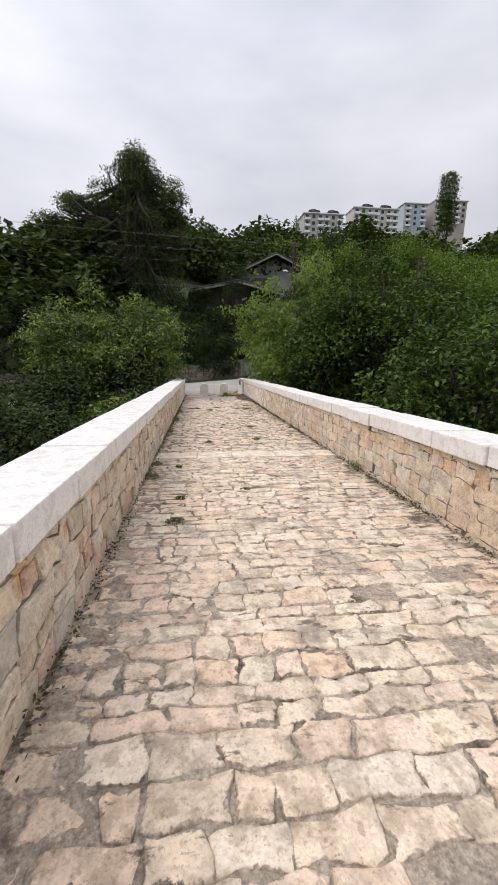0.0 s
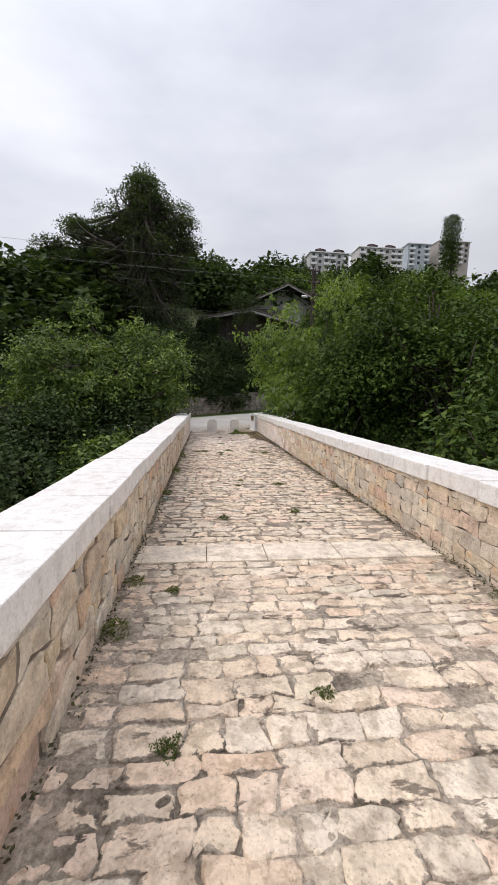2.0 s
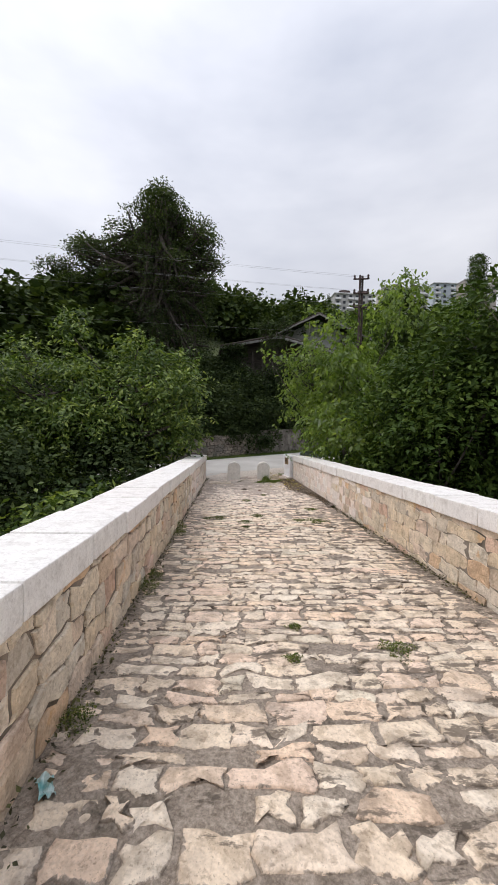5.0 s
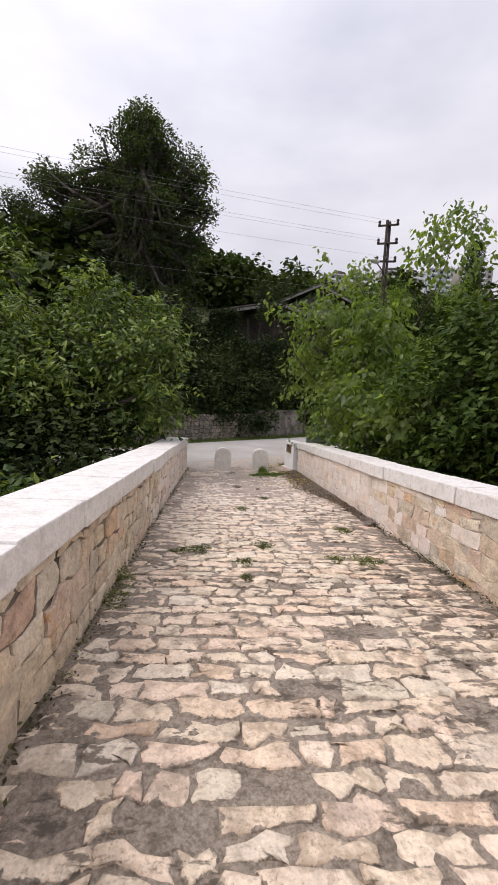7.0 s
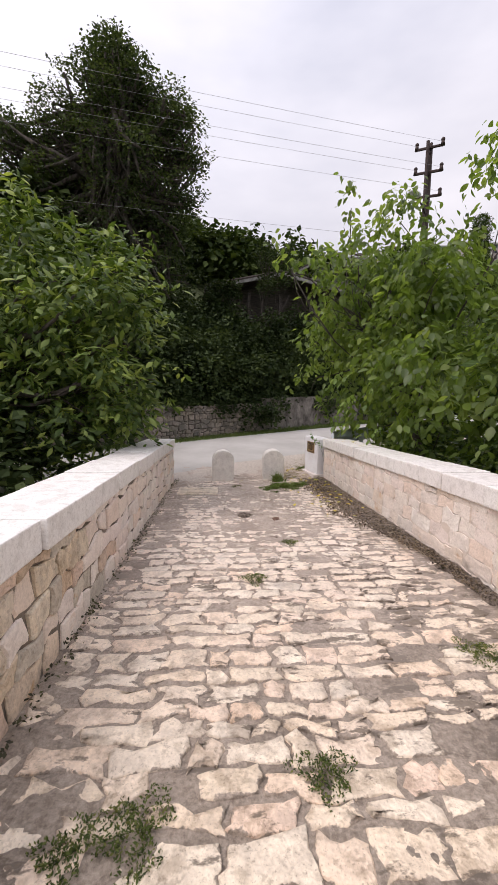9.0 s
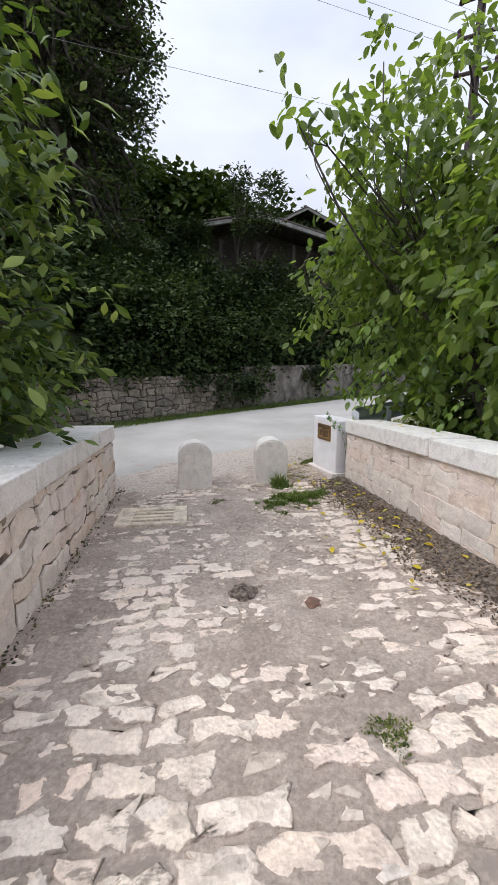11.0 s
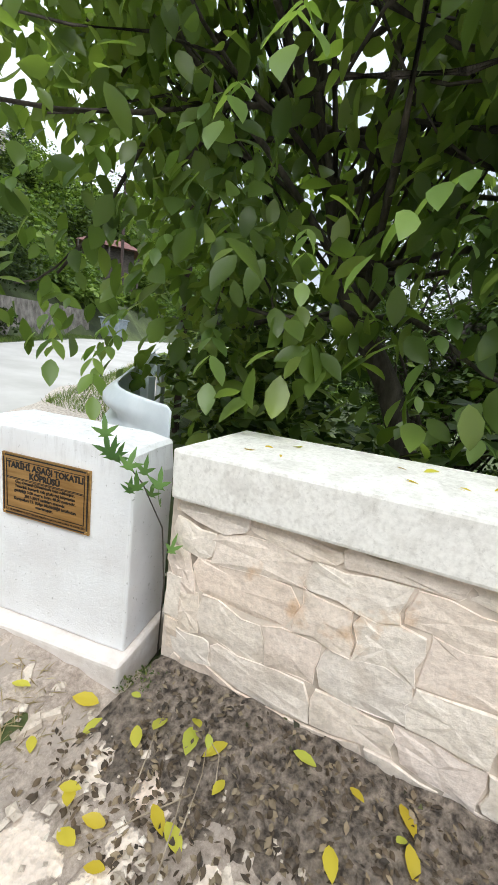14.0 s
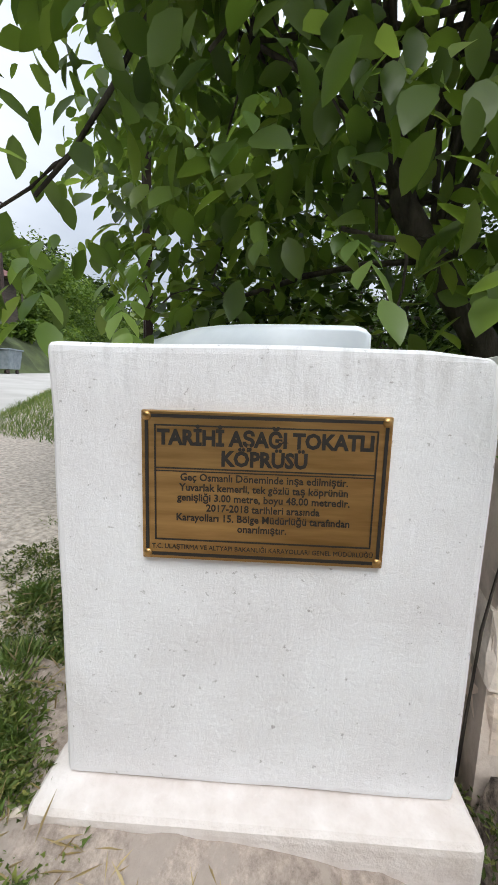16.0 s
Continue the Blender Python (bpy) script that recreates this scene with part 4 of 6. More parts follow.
def woods(name, spots, size, per, leaf_mat, seed, label, category):
    """Many far crowns and shrubs that nobody could count, as one mesh."""
    rng = np.random.default_rng(seed)
    pts, outs = [], []
    for x, y, r, h in spots:
        z = land(x, y)
        cl = []
        for _ in range(9):
            d = rng.normal(size=3)
            d *= rng.uniform(0.3, 0.8) / np.linalg.norm(d)
            cl.append(((x + d[0] * r, y + d[1] * r, z + h * 0.5 + d[2] * h * 0.5), (r * 0.45, r * 0.45, h * 0.24)))
        p, q = crown_points(cl, per, rng, 0.7)
        pts.append(p)
        outs.append(q)
    v, f = leaf_cloud(np.concatenate(pts), size, rng, 0.3, False, 1.5, np.concatenate(outs))
    return tagged(new(name, np_mesh(name, v, f, leaf_mat)), label, category, kind="stuff")


rng = random.Random(7)
spots = []
for k in range(360):  # shrubs right behind the roadside wall
    x = rng.uniform(-26, 11)
    d = rng.uniform(0.2, 9) if k % 2 else rng.uniform(0.4, 3.5)
    y = wall_line(x) + d * 1.22
    if -2.2 < x < 7.5 and (35.0 < y < 42 or y > 33.5 and k % 4):
        continue
    spots.append((x, y, rng.uniform(0.8, 1.6), rng.uniform(1.2, 3.0)))
for k in range(150):  # creepers hanging down to the wall top, bushes in front of the old house
    x = rng.uniform(-20, 9)
    y = wall_line(x) + rng.uniform(0.0, 0.7)
    r, h = rng.uniform(0.4, 0.8), rng.uniform(0.9, 1.7)
    if k % 3 == 0:
        x = rng.uniform(-3.0, 5.5)
        y = max(wall_line(x) + 1.0, rng.uniform(33.0, 34.9))
        r, h = rng.uniform(0.7, 1.2), rng.uniform(1.2, 2.3)
    spots.append((x, y, r, h))
for k in range(26):  # bushes that hide the old house's lower front
    x = rng.uniform(1.6, 6.0)
    spots.append((x, rng.uniform(33.9, 35.0), rng.uniform(0.6, 1.0), rng.uniform(2.0, 3.3)))
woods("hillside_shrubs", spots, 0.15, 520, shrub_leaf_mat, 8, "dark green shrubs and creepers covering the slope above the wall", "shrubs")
spots = []
for k in range(210):  # undergrowth on the bank beside the walnut
    x = rng.uniform(2.9, 13)
    y = rng.uniform(13, 30)
    if k % 2:
        x, y = rng.uniform(2.9, 6), rng.uniform(18, 26)
    if y > 23.0 + 0.74 * (x - 0.8) - 0.9 or y < 12 or (x < 3.6 and y > 22.6):
        continue
    spots.append((x, y, rng.uniform(0.6, 1.1), rng.uniform(1.8, 3.2)))
woods("bank_undergrowth", spots, 0.16, 330, elder_leaf_mat, 81, "dense green undergrowth on the river bank", "undergrowth")
spots = []
for k in range(230):  # undergrowth on the west bank
    x, y = rng.uniform(-16, -2.9), rng.uniform(6, 24)
    if y > road_mid(x) - 3.2:
        continue
    spots.append((x, y, rng.uniform(0.7, 1.3), rng.uniform(1.2, 2.6)))
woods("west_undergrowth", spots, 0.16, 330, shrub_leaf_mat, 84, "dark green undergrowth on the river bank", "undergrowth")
spots = []
for _ in range(170):  # scrub above the far lane
    x = rng.uniform(10, 48)
    y = wall_line(x) + rng.uniform(0.5, 11)
    if 22 < x < 30 and 46 < y < 54 or (radians(36) < math.atan2(x - 0.8, y - 23.4) < radians(50) and x < 32):
        continue
    spots.append((x, y, rng.uniform(1.0, 2.0), rng.uniform(1.6, 3.6)))
woods("lane_scrub", spots, 0.3, 420, lane_leaf_mat, 82, "green scrub on the slope above the far lane", "scrub")
spots = []
for _ in range(190):  # trees along the far lane
    x = rng.uniform(9, 85)
    y = rng.uniform(18, 75)
    near_road = abs(y - road_mid(x)) < 4.5
    open_view = 0.5 < math.atan2(x - 0.8, y - 23.4) < radians(52) and x < 34
    side_view = radians(52) <= math.atan2(x - 0.8, y - 23.4) < radians(102) and x < 30
    if near_road or open_view or side_view or y < road_mid(x) - 22:
        continue
    spots.append((x, y, rng.uniform(1.8, 3.0), rng.uniform(4.5, 7.5)))
for k in range(60):  # trees on the slope behind the hut, low bushes before it
    a = radians(rng.uniform(33, 54))
    d = rng.uniform(44, 70) if k % 2 else rng.uniform(22, 36)
    x, y = 0.8 + d * math.sin(a), 23.4 + d * math.cos(a)
    if k % 2:
        spots.append((x, y, rng.uniform(2.2, 3.6), rng.uniform(6.0, 10.0)))
    elif y > wall_line(x) + 0.6 and math.hypot(x - 27, y - 51) > 3.5:
        spots.append((x, y, rng.uniform(0.8, 1.3), rng.uniform(0.7, 1.3)))
woods("lane_woods", spots, 0.38, 620, lane_leaf_mat, 83, "green trees along the far lane", "woods")
spots = []
for _ in range(300):
    x = rng.uniform(-70, 60)
    y = wall_line(x) + rng.uniform(9, 60)
    if -2.5 < x < 11 and y < 46 + 0.4 * x:
        continue
    spots.append((x, y, rng.uniform(1.8, 3.2), rng.uniform(3.0, 6.0)))
for _ in range(170):
    x = rng.uniform(-19, 2)
    y = wall_line(x) + rng.uniform(5, 24) if x < -6 else rng.uniform(42.5, 62)
    spots.append((x, y, rng.uniform(1.5, 2.6), rng.uniform(2.6, 4.6)))
woods("hillside_woods", spots, 0.5, 430, hill_leaf_mat, 9, "mixed green trees on the hillside", "woods")
spots = []
for _ in range(500):
    x = rng.uniform(-160, 260)
    y = rng.uniform(85, 235)
    if y > 205 and 45 < x < 150:
        y -= 35
    spots.append((x, y, rng.uniform(3.0, 5.5), rng.uniform(6.0, 10.5)))
woods("far_woods", spots, 1.25, 250, hill_leaf_mat, 10, "green woods on the far hill below the apartment blocks", "woods")


# ---- bollards ----
def bollard_mesh():
    bm = bmesh.new()
    w, h, d = 0.225, 0.46, 0.17
    prof = [(-w, 0), (w, 0)] + [(w * math.cos(a), h + 0.205 * math.sin(a)) for a in (math.pi * k / 14 for k in range(15))]
    a = [bm.verts.new((x, -d, z)) for x, z in prof]
    b = [bm.verts.new((x, d, z)) for x, z in prof]
    bm.faces.new(a)
    bm.faces.new(b[::-1])
    for i in range(len(prof)):
        k = (i + 1) % len(prof)
        bm.faces.new((a[i], b[i], b[k], a[k]))
    bmesh.ops.recalc_face_normals(bm, faces=bm.faces)
    rim = [e for e in bm.edges if abs(e.verts[0].co.y - e.verts[1].co.y) < 1e-4]
    bmesh.ops.bevel(bm, geom=rim, offset=0.018, segments=2, affect="EDGES")
    for v in bm.verts:
        v.co += 0.006 * noise.noise_vector(v.co * 5)
    return bm


b1 = finish("bollard", bollard_mesh(), bollard_mat)
b1.matrix_world = pose(-0.6, 23.18, -0.02, -1, 1, 4)
tagged(b1, "round-topped pale stone bollard at the bridge end", "bollard", "bollards at the bridge end")
b2 = finish("bollard", bollard_mesh(), bollard_mat)
b2.matrix_world = pose(0.51, 23.34, -0.02, 1, -1, -1)
tagged(b2, "round-topped pale stone bollard with grass at its foot", "bollard", "bollards at the bridge end")

# ---- drain stone ----
bm = bmesh.new()
for y0, y1 in ((-0.28, -0.2), (-0.15, -0.09), (-0.04, 0.02), (0.07, 0.13), (0.18, 0.28)):
    box(bm, -0.34, 0.34, y0, y1, -0.05, 0.028, 0.006)
box(bm, -0.36, -0.2, -0.29, 0.29, -0.05, 0.03, 0.006)
box(bm, 0.22, 0.36, -0.29, 0.29, -0.05, 0.03, 0.006)
drain = finish("drain_grate", bm, slab_mat)
drain.matrix_world = deck_frame(-1.05, 21.9)
tagged(drain, "slotted pale stone drain cover set in the paving", "drain")

# ---- plaque block ----
FACE = math.atan2(23.305 - 23.99, 1.49 - 1.361)
block = empty("monument_block", pose(1.425, 23.65, -0.01, 0, 0, math.degrees(FACE)), "white-painted masonry block bearing a brass bridge plaque", "monument")
# local x runs along the face, local +y goes into the block
bm = bmesh.new()
box(bm, -0.357, 0.36, 0.0, 0.3, 0.1, 0.9, 0.016, seg=3)
bmesh.ops.subdivide_edges(bm, edges=[e for e in bm.edges if e.calc_length() > 0.2], cuts=6, use_grid_fill=True)
for v in bm.verts:
    over = max(0, v.co.x - 0.36 + v.co.z - 0.9 + 0.04) / 2
    v.co.x, v.co.z = v.co.x - over, v.co.z - over
    v.co += 0.004 * noise.noise_vector(v.co * 6)
part("body", bm, white_mat, block)
bm = bmesh.new()
box(bm, -0.4, 0.385, -0.07, 0.34, -0.08, 0.1, 0.02, seg=3)
bmesh.ops.subdivide_edges(bm, edges=[e for e in bm.edges if e.calc_length() > 0.2], cuts=5, use_grid_fill=True)
for v in bm.verts:
    v.co += 0.0035 * noise.noise_vector(v.co * 9)
part("plinth", bm, plinth_mat, block, "dirty white plinth")

plaque = empty("plaque", pose(0, 0, 0), "brass plaque with black engraved Turkish lettering", "plaque")
PX, PZ, PW, PH = -0.005, 0.6715, 0.197, 0.1235
bm = bmesh.new()
box(bm, PX - PW, PX + PW, -0.011, -0.001, PZ - PH, PZ + PH, 0.002)
plate = part("plate", bm, brass_mat, plaque)
plaque.matrix_world = block.matrix_world.copy()


def frame_bars(x0, x1, z0, z1, t):
    bm = bmesh.new()
    for a in ((x0, x1, z0, z0 + t), (x0, x1, z1 - t, z1), (x0, x0 + t, z0, z1), (x1 - t, x1, z0, z1)):
        box(bm, a[0], a[1], -0.0125, -0.0108, a[2], a[3])
    return bm


part("border", frame_bars(PX - PW + 0.006, PX + PW - 0.006, PZ - PH + 0.006, PZ + PH - 0.006, 0.0052), ink_mat, plaque, "black engraved border line")
part("border", frame_bars(PX - PW + 0.021, PX + PW - 0.021, PZ - PH + 0.033, PZ + PH - 0.022, 0.0024), ink_mat, plaque, "black engraved border line")
bm = bmesh.new()
box(bm, PX - PW + 0.021, PX + PW - 0.021, -0.0125, -0.0108, PZ + 0.03, PZ + 0.0322)
box(bm, PX - PW + 0.021, PX + PW - 0.021, -0.0125, -0.0108, PZ + 0.0255, PZ + 0.0272)
part("rule", bm, ink_mat, plaque, "black engraved rule")
for sx in (-1, 1):
    for sz in (-1, 1):
        bm = bmesh.new()
        bmesh.ops.create_uvsphere(bm, u_segments=10, v_segments=6, radius=0.008, matrix=pose(PX + sx * (PW - 0.009), -0.011, PZ + sz * (PH - 0.009)) @ Matrix.Diagonal((1, 0.6, 1, 1)))
        part("screw", bm, brass_mat, plaque, "domed screw head", True)


def lettering(text, x, z, size, parent, squeeze=1.0, bold=0.0):
    cu = bpy.data.curves.new("lettering", "FONT")
    cu.body, cu.size, cu.align_x, cu.align_y = text, size, "CENTER", "CENTER"
    cu.extrude, cu.offset, cu.resolution_u = 0.0006, bold, 2
    tmp = bpy.data.objects.new("lettering", cu)
    scene.collection.objects.link(tmp)
    me = bpy.data.meshes.new_from_object(tmp.evaluated_get(bpy.context.evaluated_depsgraph_get()))
    bpy.data.objects.remove(tmp)
    me.materials.clear()
    me.materials.append(ink_mat)
    ob = new("lettering", me)
    ob.parent = parent
    ob.matrix_local = pose(x, -0.0118, z, 90) @ Matrix.Diagonal((squeeze, 1, 1, 1))
    return ob


lettering("TARİHİ AŞAĞI TOKATLI", PX, PZ + 0.08, 0.0335, plaque, 0.92, 0.0014)
lettering("KÖPRÜSÜ", PX, PZ + 0.048, 0.0335, plaque, 0.92, 0.0014)
for k, line in enumerate(("Geç Osmanlı Döneminde inşa edilmiştir.", "Yuvarlak kemerli, tek gözlü taş köprünün", "genişliği 3.00 metre, boyu 48.00 metredir.", "2017-2018 tarihleri arasında", "Karayolları 15. Bölge Müdürlüğü tarafından", "onarılmıştır.")):
    lettering(line, PX, PZ + 0.0165 - 0.0168 * k, 0.017, plaque, 0.95, 0.0003)
lettering("T.C. ULAŞTIRMA VE ALTYAPI BAKANLIĞI KARAYOLLARI GENEL MÜDÜRLÜĞÜ", PX, PZ - PH + 0.0215, 0.0112, plaque, 0.93)

# ---- guardrail end behind the block ----
rail = empty("guardrail", pose(1.9, 23.4, 0), "galvanised steel guardrail with a flat flared end beside the lane", "guardrail")
bm = bmesh.new()
# W-shaped section: out towards the lane, up
prof = [(0.0, 0.16), (0.02, 0.145), (0.08, 0.1), (0.08, 0.06), (0.0, 0.015), (0.0, -0.015), (0.08, -0.06), (0.08, -0.1), (0.02, -0.145), (0.0, -0.16)]
line = [(0.0, 0.08), (0.0, 0.095), (0.005, 0.115), (0.015, 0.2), (0.035, 0.3), (0.07, 0.42), (0.13, 0.53), (0.22, 0.63), (0.38, 0.76)]
line += [(0.38 + 0.8 * q, 0.76 + 0.6 * q) for q in (0.3, 0.8, 1.5, 2.3, 3.1, 3.9)]
rows = []
for i, (x, y) in enumerate(line):
    p, q = Vector(line[max(i - 1, 0)]), Vector(line[min(i + 1, len(line) - 1)])
    way = (q - p).normalized()
    wave = smooth01((i - 2) / 6)
    tall = (0.86, 0.95, 1.0)[min(i, 2)]
    rows.append([bm.verts.new((x - way.y * u * wave, y + way.x * u * wave, 0.82 + 0.05 * (y - 0.08) + w * tall)) for u, w in prof])
for a, b in zip(rows, rows[1:]):
    for k in range(len(prof) - 1):
        bm.faces.new((a[k], a[k + 1], b[k + 1], b[k]))
bmesh.ops.recalc_face_normals(bm, faces=bm.faces)
bmesh.ops.solidify(bm, geom=bm.faces, thickness=0.004)
part("beam", bm, zinc_mat, rail, smooth=True)
for q in (0.7, 2.7):
    bm = bmesh.new()
    px, py = 0.38 + 0.8 * q + 0.06, 0.76 + 0.6 * q - 0.08
    box(bm, px - 0.04, px + 0.04, py - 0.04, py + 0.04, -0.6, 0.95 + 0.03 * q, 0.004)
    part("post", bm, zinc_mat, rail)
    for dz in (0.07, -0.07):
        bm = bmesh.new()
        bmesh.ops.create_cone(bm, cap_ends=True, segments=8, radius1=0.014, radius2=0.014, depth=0.02, matrix=pose(px - 0.12, py + 0.15, 0.85 + 0.03 * q + dz, 90, 0, 37))
        part("bolt", bm, rust_mat, rail)

# ---- utility pole ----
pole = empty("utility_pole", pose(4.75, 25.6, land(4.75, 25.6), 0, 0, 33), "rust-brown steel utility pole with insulators and a street lamp", "utility pole")
bm = bmesh.new()
for sx in (-1, 1):
    tube(bm, [(sx * 0.13, 0, -0.3), (sx * 0.075, 0, 8.35)], [0.05, 0.045], 4)
for k in range(16):
    z = 0.3 + k * 0.52
    box(bm, -0.12, 0.12, -0.02, 0.02, z - 0.03, z + 0.03)
part("mast", bm, rust_mat, pole)
for z in (8.2, 7.6, 7.0):
    bm = bmesh.new()
    tube(bm, [(0, -0.36, z - 0.08), (0, 0.36, z + 0.1)], [0.035, 0.035], 6)
    part("crossarm", bm, rust_mat, pole)
    for sy in (-1, 1):
        bm = bmesh.new()
        bmesh.ops.create_cone(bm, cap_ends=True, segments=10, radius1=0.055, radius2=0.035, depth=0.13, matrix=pose(0, sy * 0.36, z + 0.09 * sy + 0.06))
        bmesh.ops.create_uvsphere(bm, u_segments=10, v_segments=6, radius=0.05, matrix=pose(0, sy * 0.36, z + 0.09 * sy + 0.14))
        part("insulator", bm, rust_mat, pole, "brown ceramic insulator", True)
bm = bmesh.new()
tube(bm, [(0, 0, 6.55), (-0.3, -0.1, 6.62), (-0.75, -0.2, 6.72)], [0.025, 0.022, 0.02], 6)
part("lamp_arm", bm, rust_mat, pole)
bm = bmesh.new()
bmesh.ops.create_uvsphere(bm, u_segments=14, v_segments=8, radius=0.16, matrix=pose(-0.9, -0.22, 6.74) @ Matrix.Diagonal((1.4, 0.7, 0.42, 1)))
part("lamp_head", bm, white_mat, pole, "pale street lamp head", True)
for k, (dy, z) in enumerate([(0.36, 8.4), (-0.36, 8.2), (0.36, 7.8), (-0.36, 7.6), (-0.3, 7.05), (0.0, 5.9)]):
    a = Vector((4.75, 25.6, land(4.75, 25.6) + z)) + Vector((-0.545 * dy, 0.84 * dy, 0))
    b = a + Vector((-46, -10.5, 0.3))
    bm = bmesh.new()
    pts = [a.lerp(b, i / 20) - Vector((0, 0, 0.5 * 4 * (i / 20) * (1 - i / 20))) for i in range(21)]
    tube(bm, pts, [0.0032] * 21, 5)
    tagged(finish("overhead_wire", bm, wire_mat, True), "thin grey overhead power wire strung from the pole", "wire", "overhead wires")


# ---- old house above the wall ----
def house(name, m, w, d, h, eave, pitch, label, boards, gable_mat):
    thing = empty(name, m, label, "house")
    bm = bmesh.new()
    box(bm, 0, w, 0.9, d, 0, h, 0.0)
    part("wall", bm, gable_mat, thing)
    for i in range(int(boards * w / 0.24)):
        x = i * 0.24
        bm = bmesh.new()
        if 0.3 < x < w - 0.5 and boards == 1:
            box(bm, x, x + 0.2, 0.0, 0.04, h * 0.35, h * 0.55)
        else:
            box(bm, x, x + 0.22, 0.0, 0.04, h * 0.3, h)
        part("board", bm, wood_mat, thing)
    for i in range(5):
        bm = bmesh.new()
        x = 0.08 + (w - 0.16) * i / 4
        box(bm, x - 0.07, x + 0.07, -0.02, 0.12, -0.8, h, 0.01)
        part("post", bm, wood_mat, thing)
    bm = bmesh.new()
    box(bm, -0.1, w + 0.1, -0.05, 0.95, h * 0.28, h * 0.32)
    part("balcony_floor", bm, wood_mat, thing)
    # low gable towards the lane
    xm, x0, x1, y0, y1 = w / 2, -eave, w + eave, -eave, d + eave
    rz = h + pitch * (w / 2 + eave)
    bm = bmesh.new()
    v = [bm.verts.new(p) for p in ((0, 0.9, h), (w, 0.9, h), (xm, 0.9, rz - 0.1), (0, 1.1, h), (w, 1.1, h), (xm, 1.1, rz - 0.1))]
    for f in ((0, 1, 2), (5, 4, 3), (0, 3, 4, 1), (1, 4, 5, 2), (2, 5, 3, 0)):
        bm.faces.new([v[i] for i in f])
    part("gable", bm, gable_mat, thing)
    bm = bmesh.new()
    v = [bm.verts.new(p) for p in ((x0, y0, h), (xm, y0, rz), (x1, y0, h), (x0, y1, h), (xm, y1, rz), (x1, y1, h))]
    bm.faces.new((v[0], v[1], v[4], v[3]))
    bm.faces.new((v[1], v[2], v[5], v[4]))
    bmesh.ops.solidify(bm, geom=bm.faces, thickness=0.12)
    roof = part("roof", bm, tile_mat, thing, "old clay tile roof")
    bm = bmesh.new()
    for i in range(int((d + 2 * eave) / 0.22)):
        y = y0 + 0.11 + i * 0.22
        for xe in (x0, x1):
            tube(bm, [(xe, y, h + 0.14), (xm, y, rz + 0.14)], [0.075, 0.075], 6)
    part("tiles", bm, tile_mat, roof)
    for xe in (x0, x1):
        bm = bmesh.new()
        tube(bm, [(xe, y0 - 0.04, h - 0.02), (xm, y0 - 0.04, rz - 0.02)], [0.1, 0.1], 4)
        part("bargeboard", bm, fascia_mat, roof, "grey weathered gable board")
    for k in range(3):
        bm = bmesh.new()
        x = w * (0.2 + 0.3 * k)
        tube(bm, [(x, 0.06, h * 0.72), (x + 0.5, 0.06, h - 0.05)], [0.05, 0.05], 4)
        part("brace", bm, wood_mat, thing)
    return thing


house("old_house", pose(-0.95, 35.6, 3.4, 0, 0, 4), 6.6, 5.5, 3.6, 0.55, 0.22, "abandoned old timber-fronted house with a low tiled roof", 1, wood_mat)
house("old_house", pose(3.2, 48.0, 6.9, 0, 0, -4), 9.0, 6.0, 3.4, 0.6, 0.47, "old pale plastered house higher up the slope", 0.4, plaster_mat)


# ---- apartment blocks on the hill ----
def apartments(x0, x1, y, base, storeys, tint, roofs, seed):
    w, sh = x1 - x0, 3.0
    h = storeys * sh
    thing = empty("apartment_building", pose(x0, y, base), "pale apartment block with balconies on the hilltop", "apartment building", "hilltop apartment blocks")
    mat = plain("apartment_render", tint, tuple(c * 1.15 for c in tint), 0.3, 0.9, strength=0.05)
    bm = bmesh.new()
    box(bm, 0, w, 0, 12, -16, h)
    part("wall", bm, mat, thing)
    bm = bmesh.new()
    box(bm, -0.6, w + 0.6, -0.8, 12.6, h, h + 0.45)
    roof = part("roof", bm, white_mat, thing, "pale flat roof slab")
    for a, b in roofs:
        bm = bmesh.new()
        c = (a + b) / 2
        v = [bm.verts.new(p) for p in ((a, 1, h + 0.5), (b, 1, h + 0.5), (b, 9, h + 0.5), (a, 9, h + 0.5), (a + 0.8, 1, h + 2.0), (b - 0.8, 1, h + 2.0), (c, 3, h + 3.2), (b - 0.8, 9, h + 2.0), (a + 0.8, 9, h + 2.0), (c, 7, h + 3.2))]
        for f in ((0, 1, 5, 6, 4), (1, 2, 7, 9, 6, 5), (2, 3, 8, 9, 7), (3, 0, 4, 6, 9, 8)):
            bm.faces.new([v[i] for i in f])
        part("dormer", bm, rust_mat, roof, "dark hipped attic roof")
    bays = max(3, int(w / 3.4))
    for s in range(storeys):
        for k in range(bays):
            x = (k + 0.5) * w / bays
            bm = bmesh.new()
            box(bm, x - 0.75, x + 0.75, -0.12, 0.05, s * sh + 0.9, s * sh + 2.4)
            part("window", bm, dark_glass_mat, thing)
            if k % 3 != 1:
                bm = bmesh.new()
                box(bm, x - 1.5, x + 1.5, -1.3, 0, s * sh - 0.1, s * sh + 0.12)
                box(bm, x - 1.5, x + 1.5, -1.3, -1.15, s * sh + 0.12, s * sh + 0.95)
                part("balcony", bm, white_mat, thing, "white balcony parapet")
    return thing


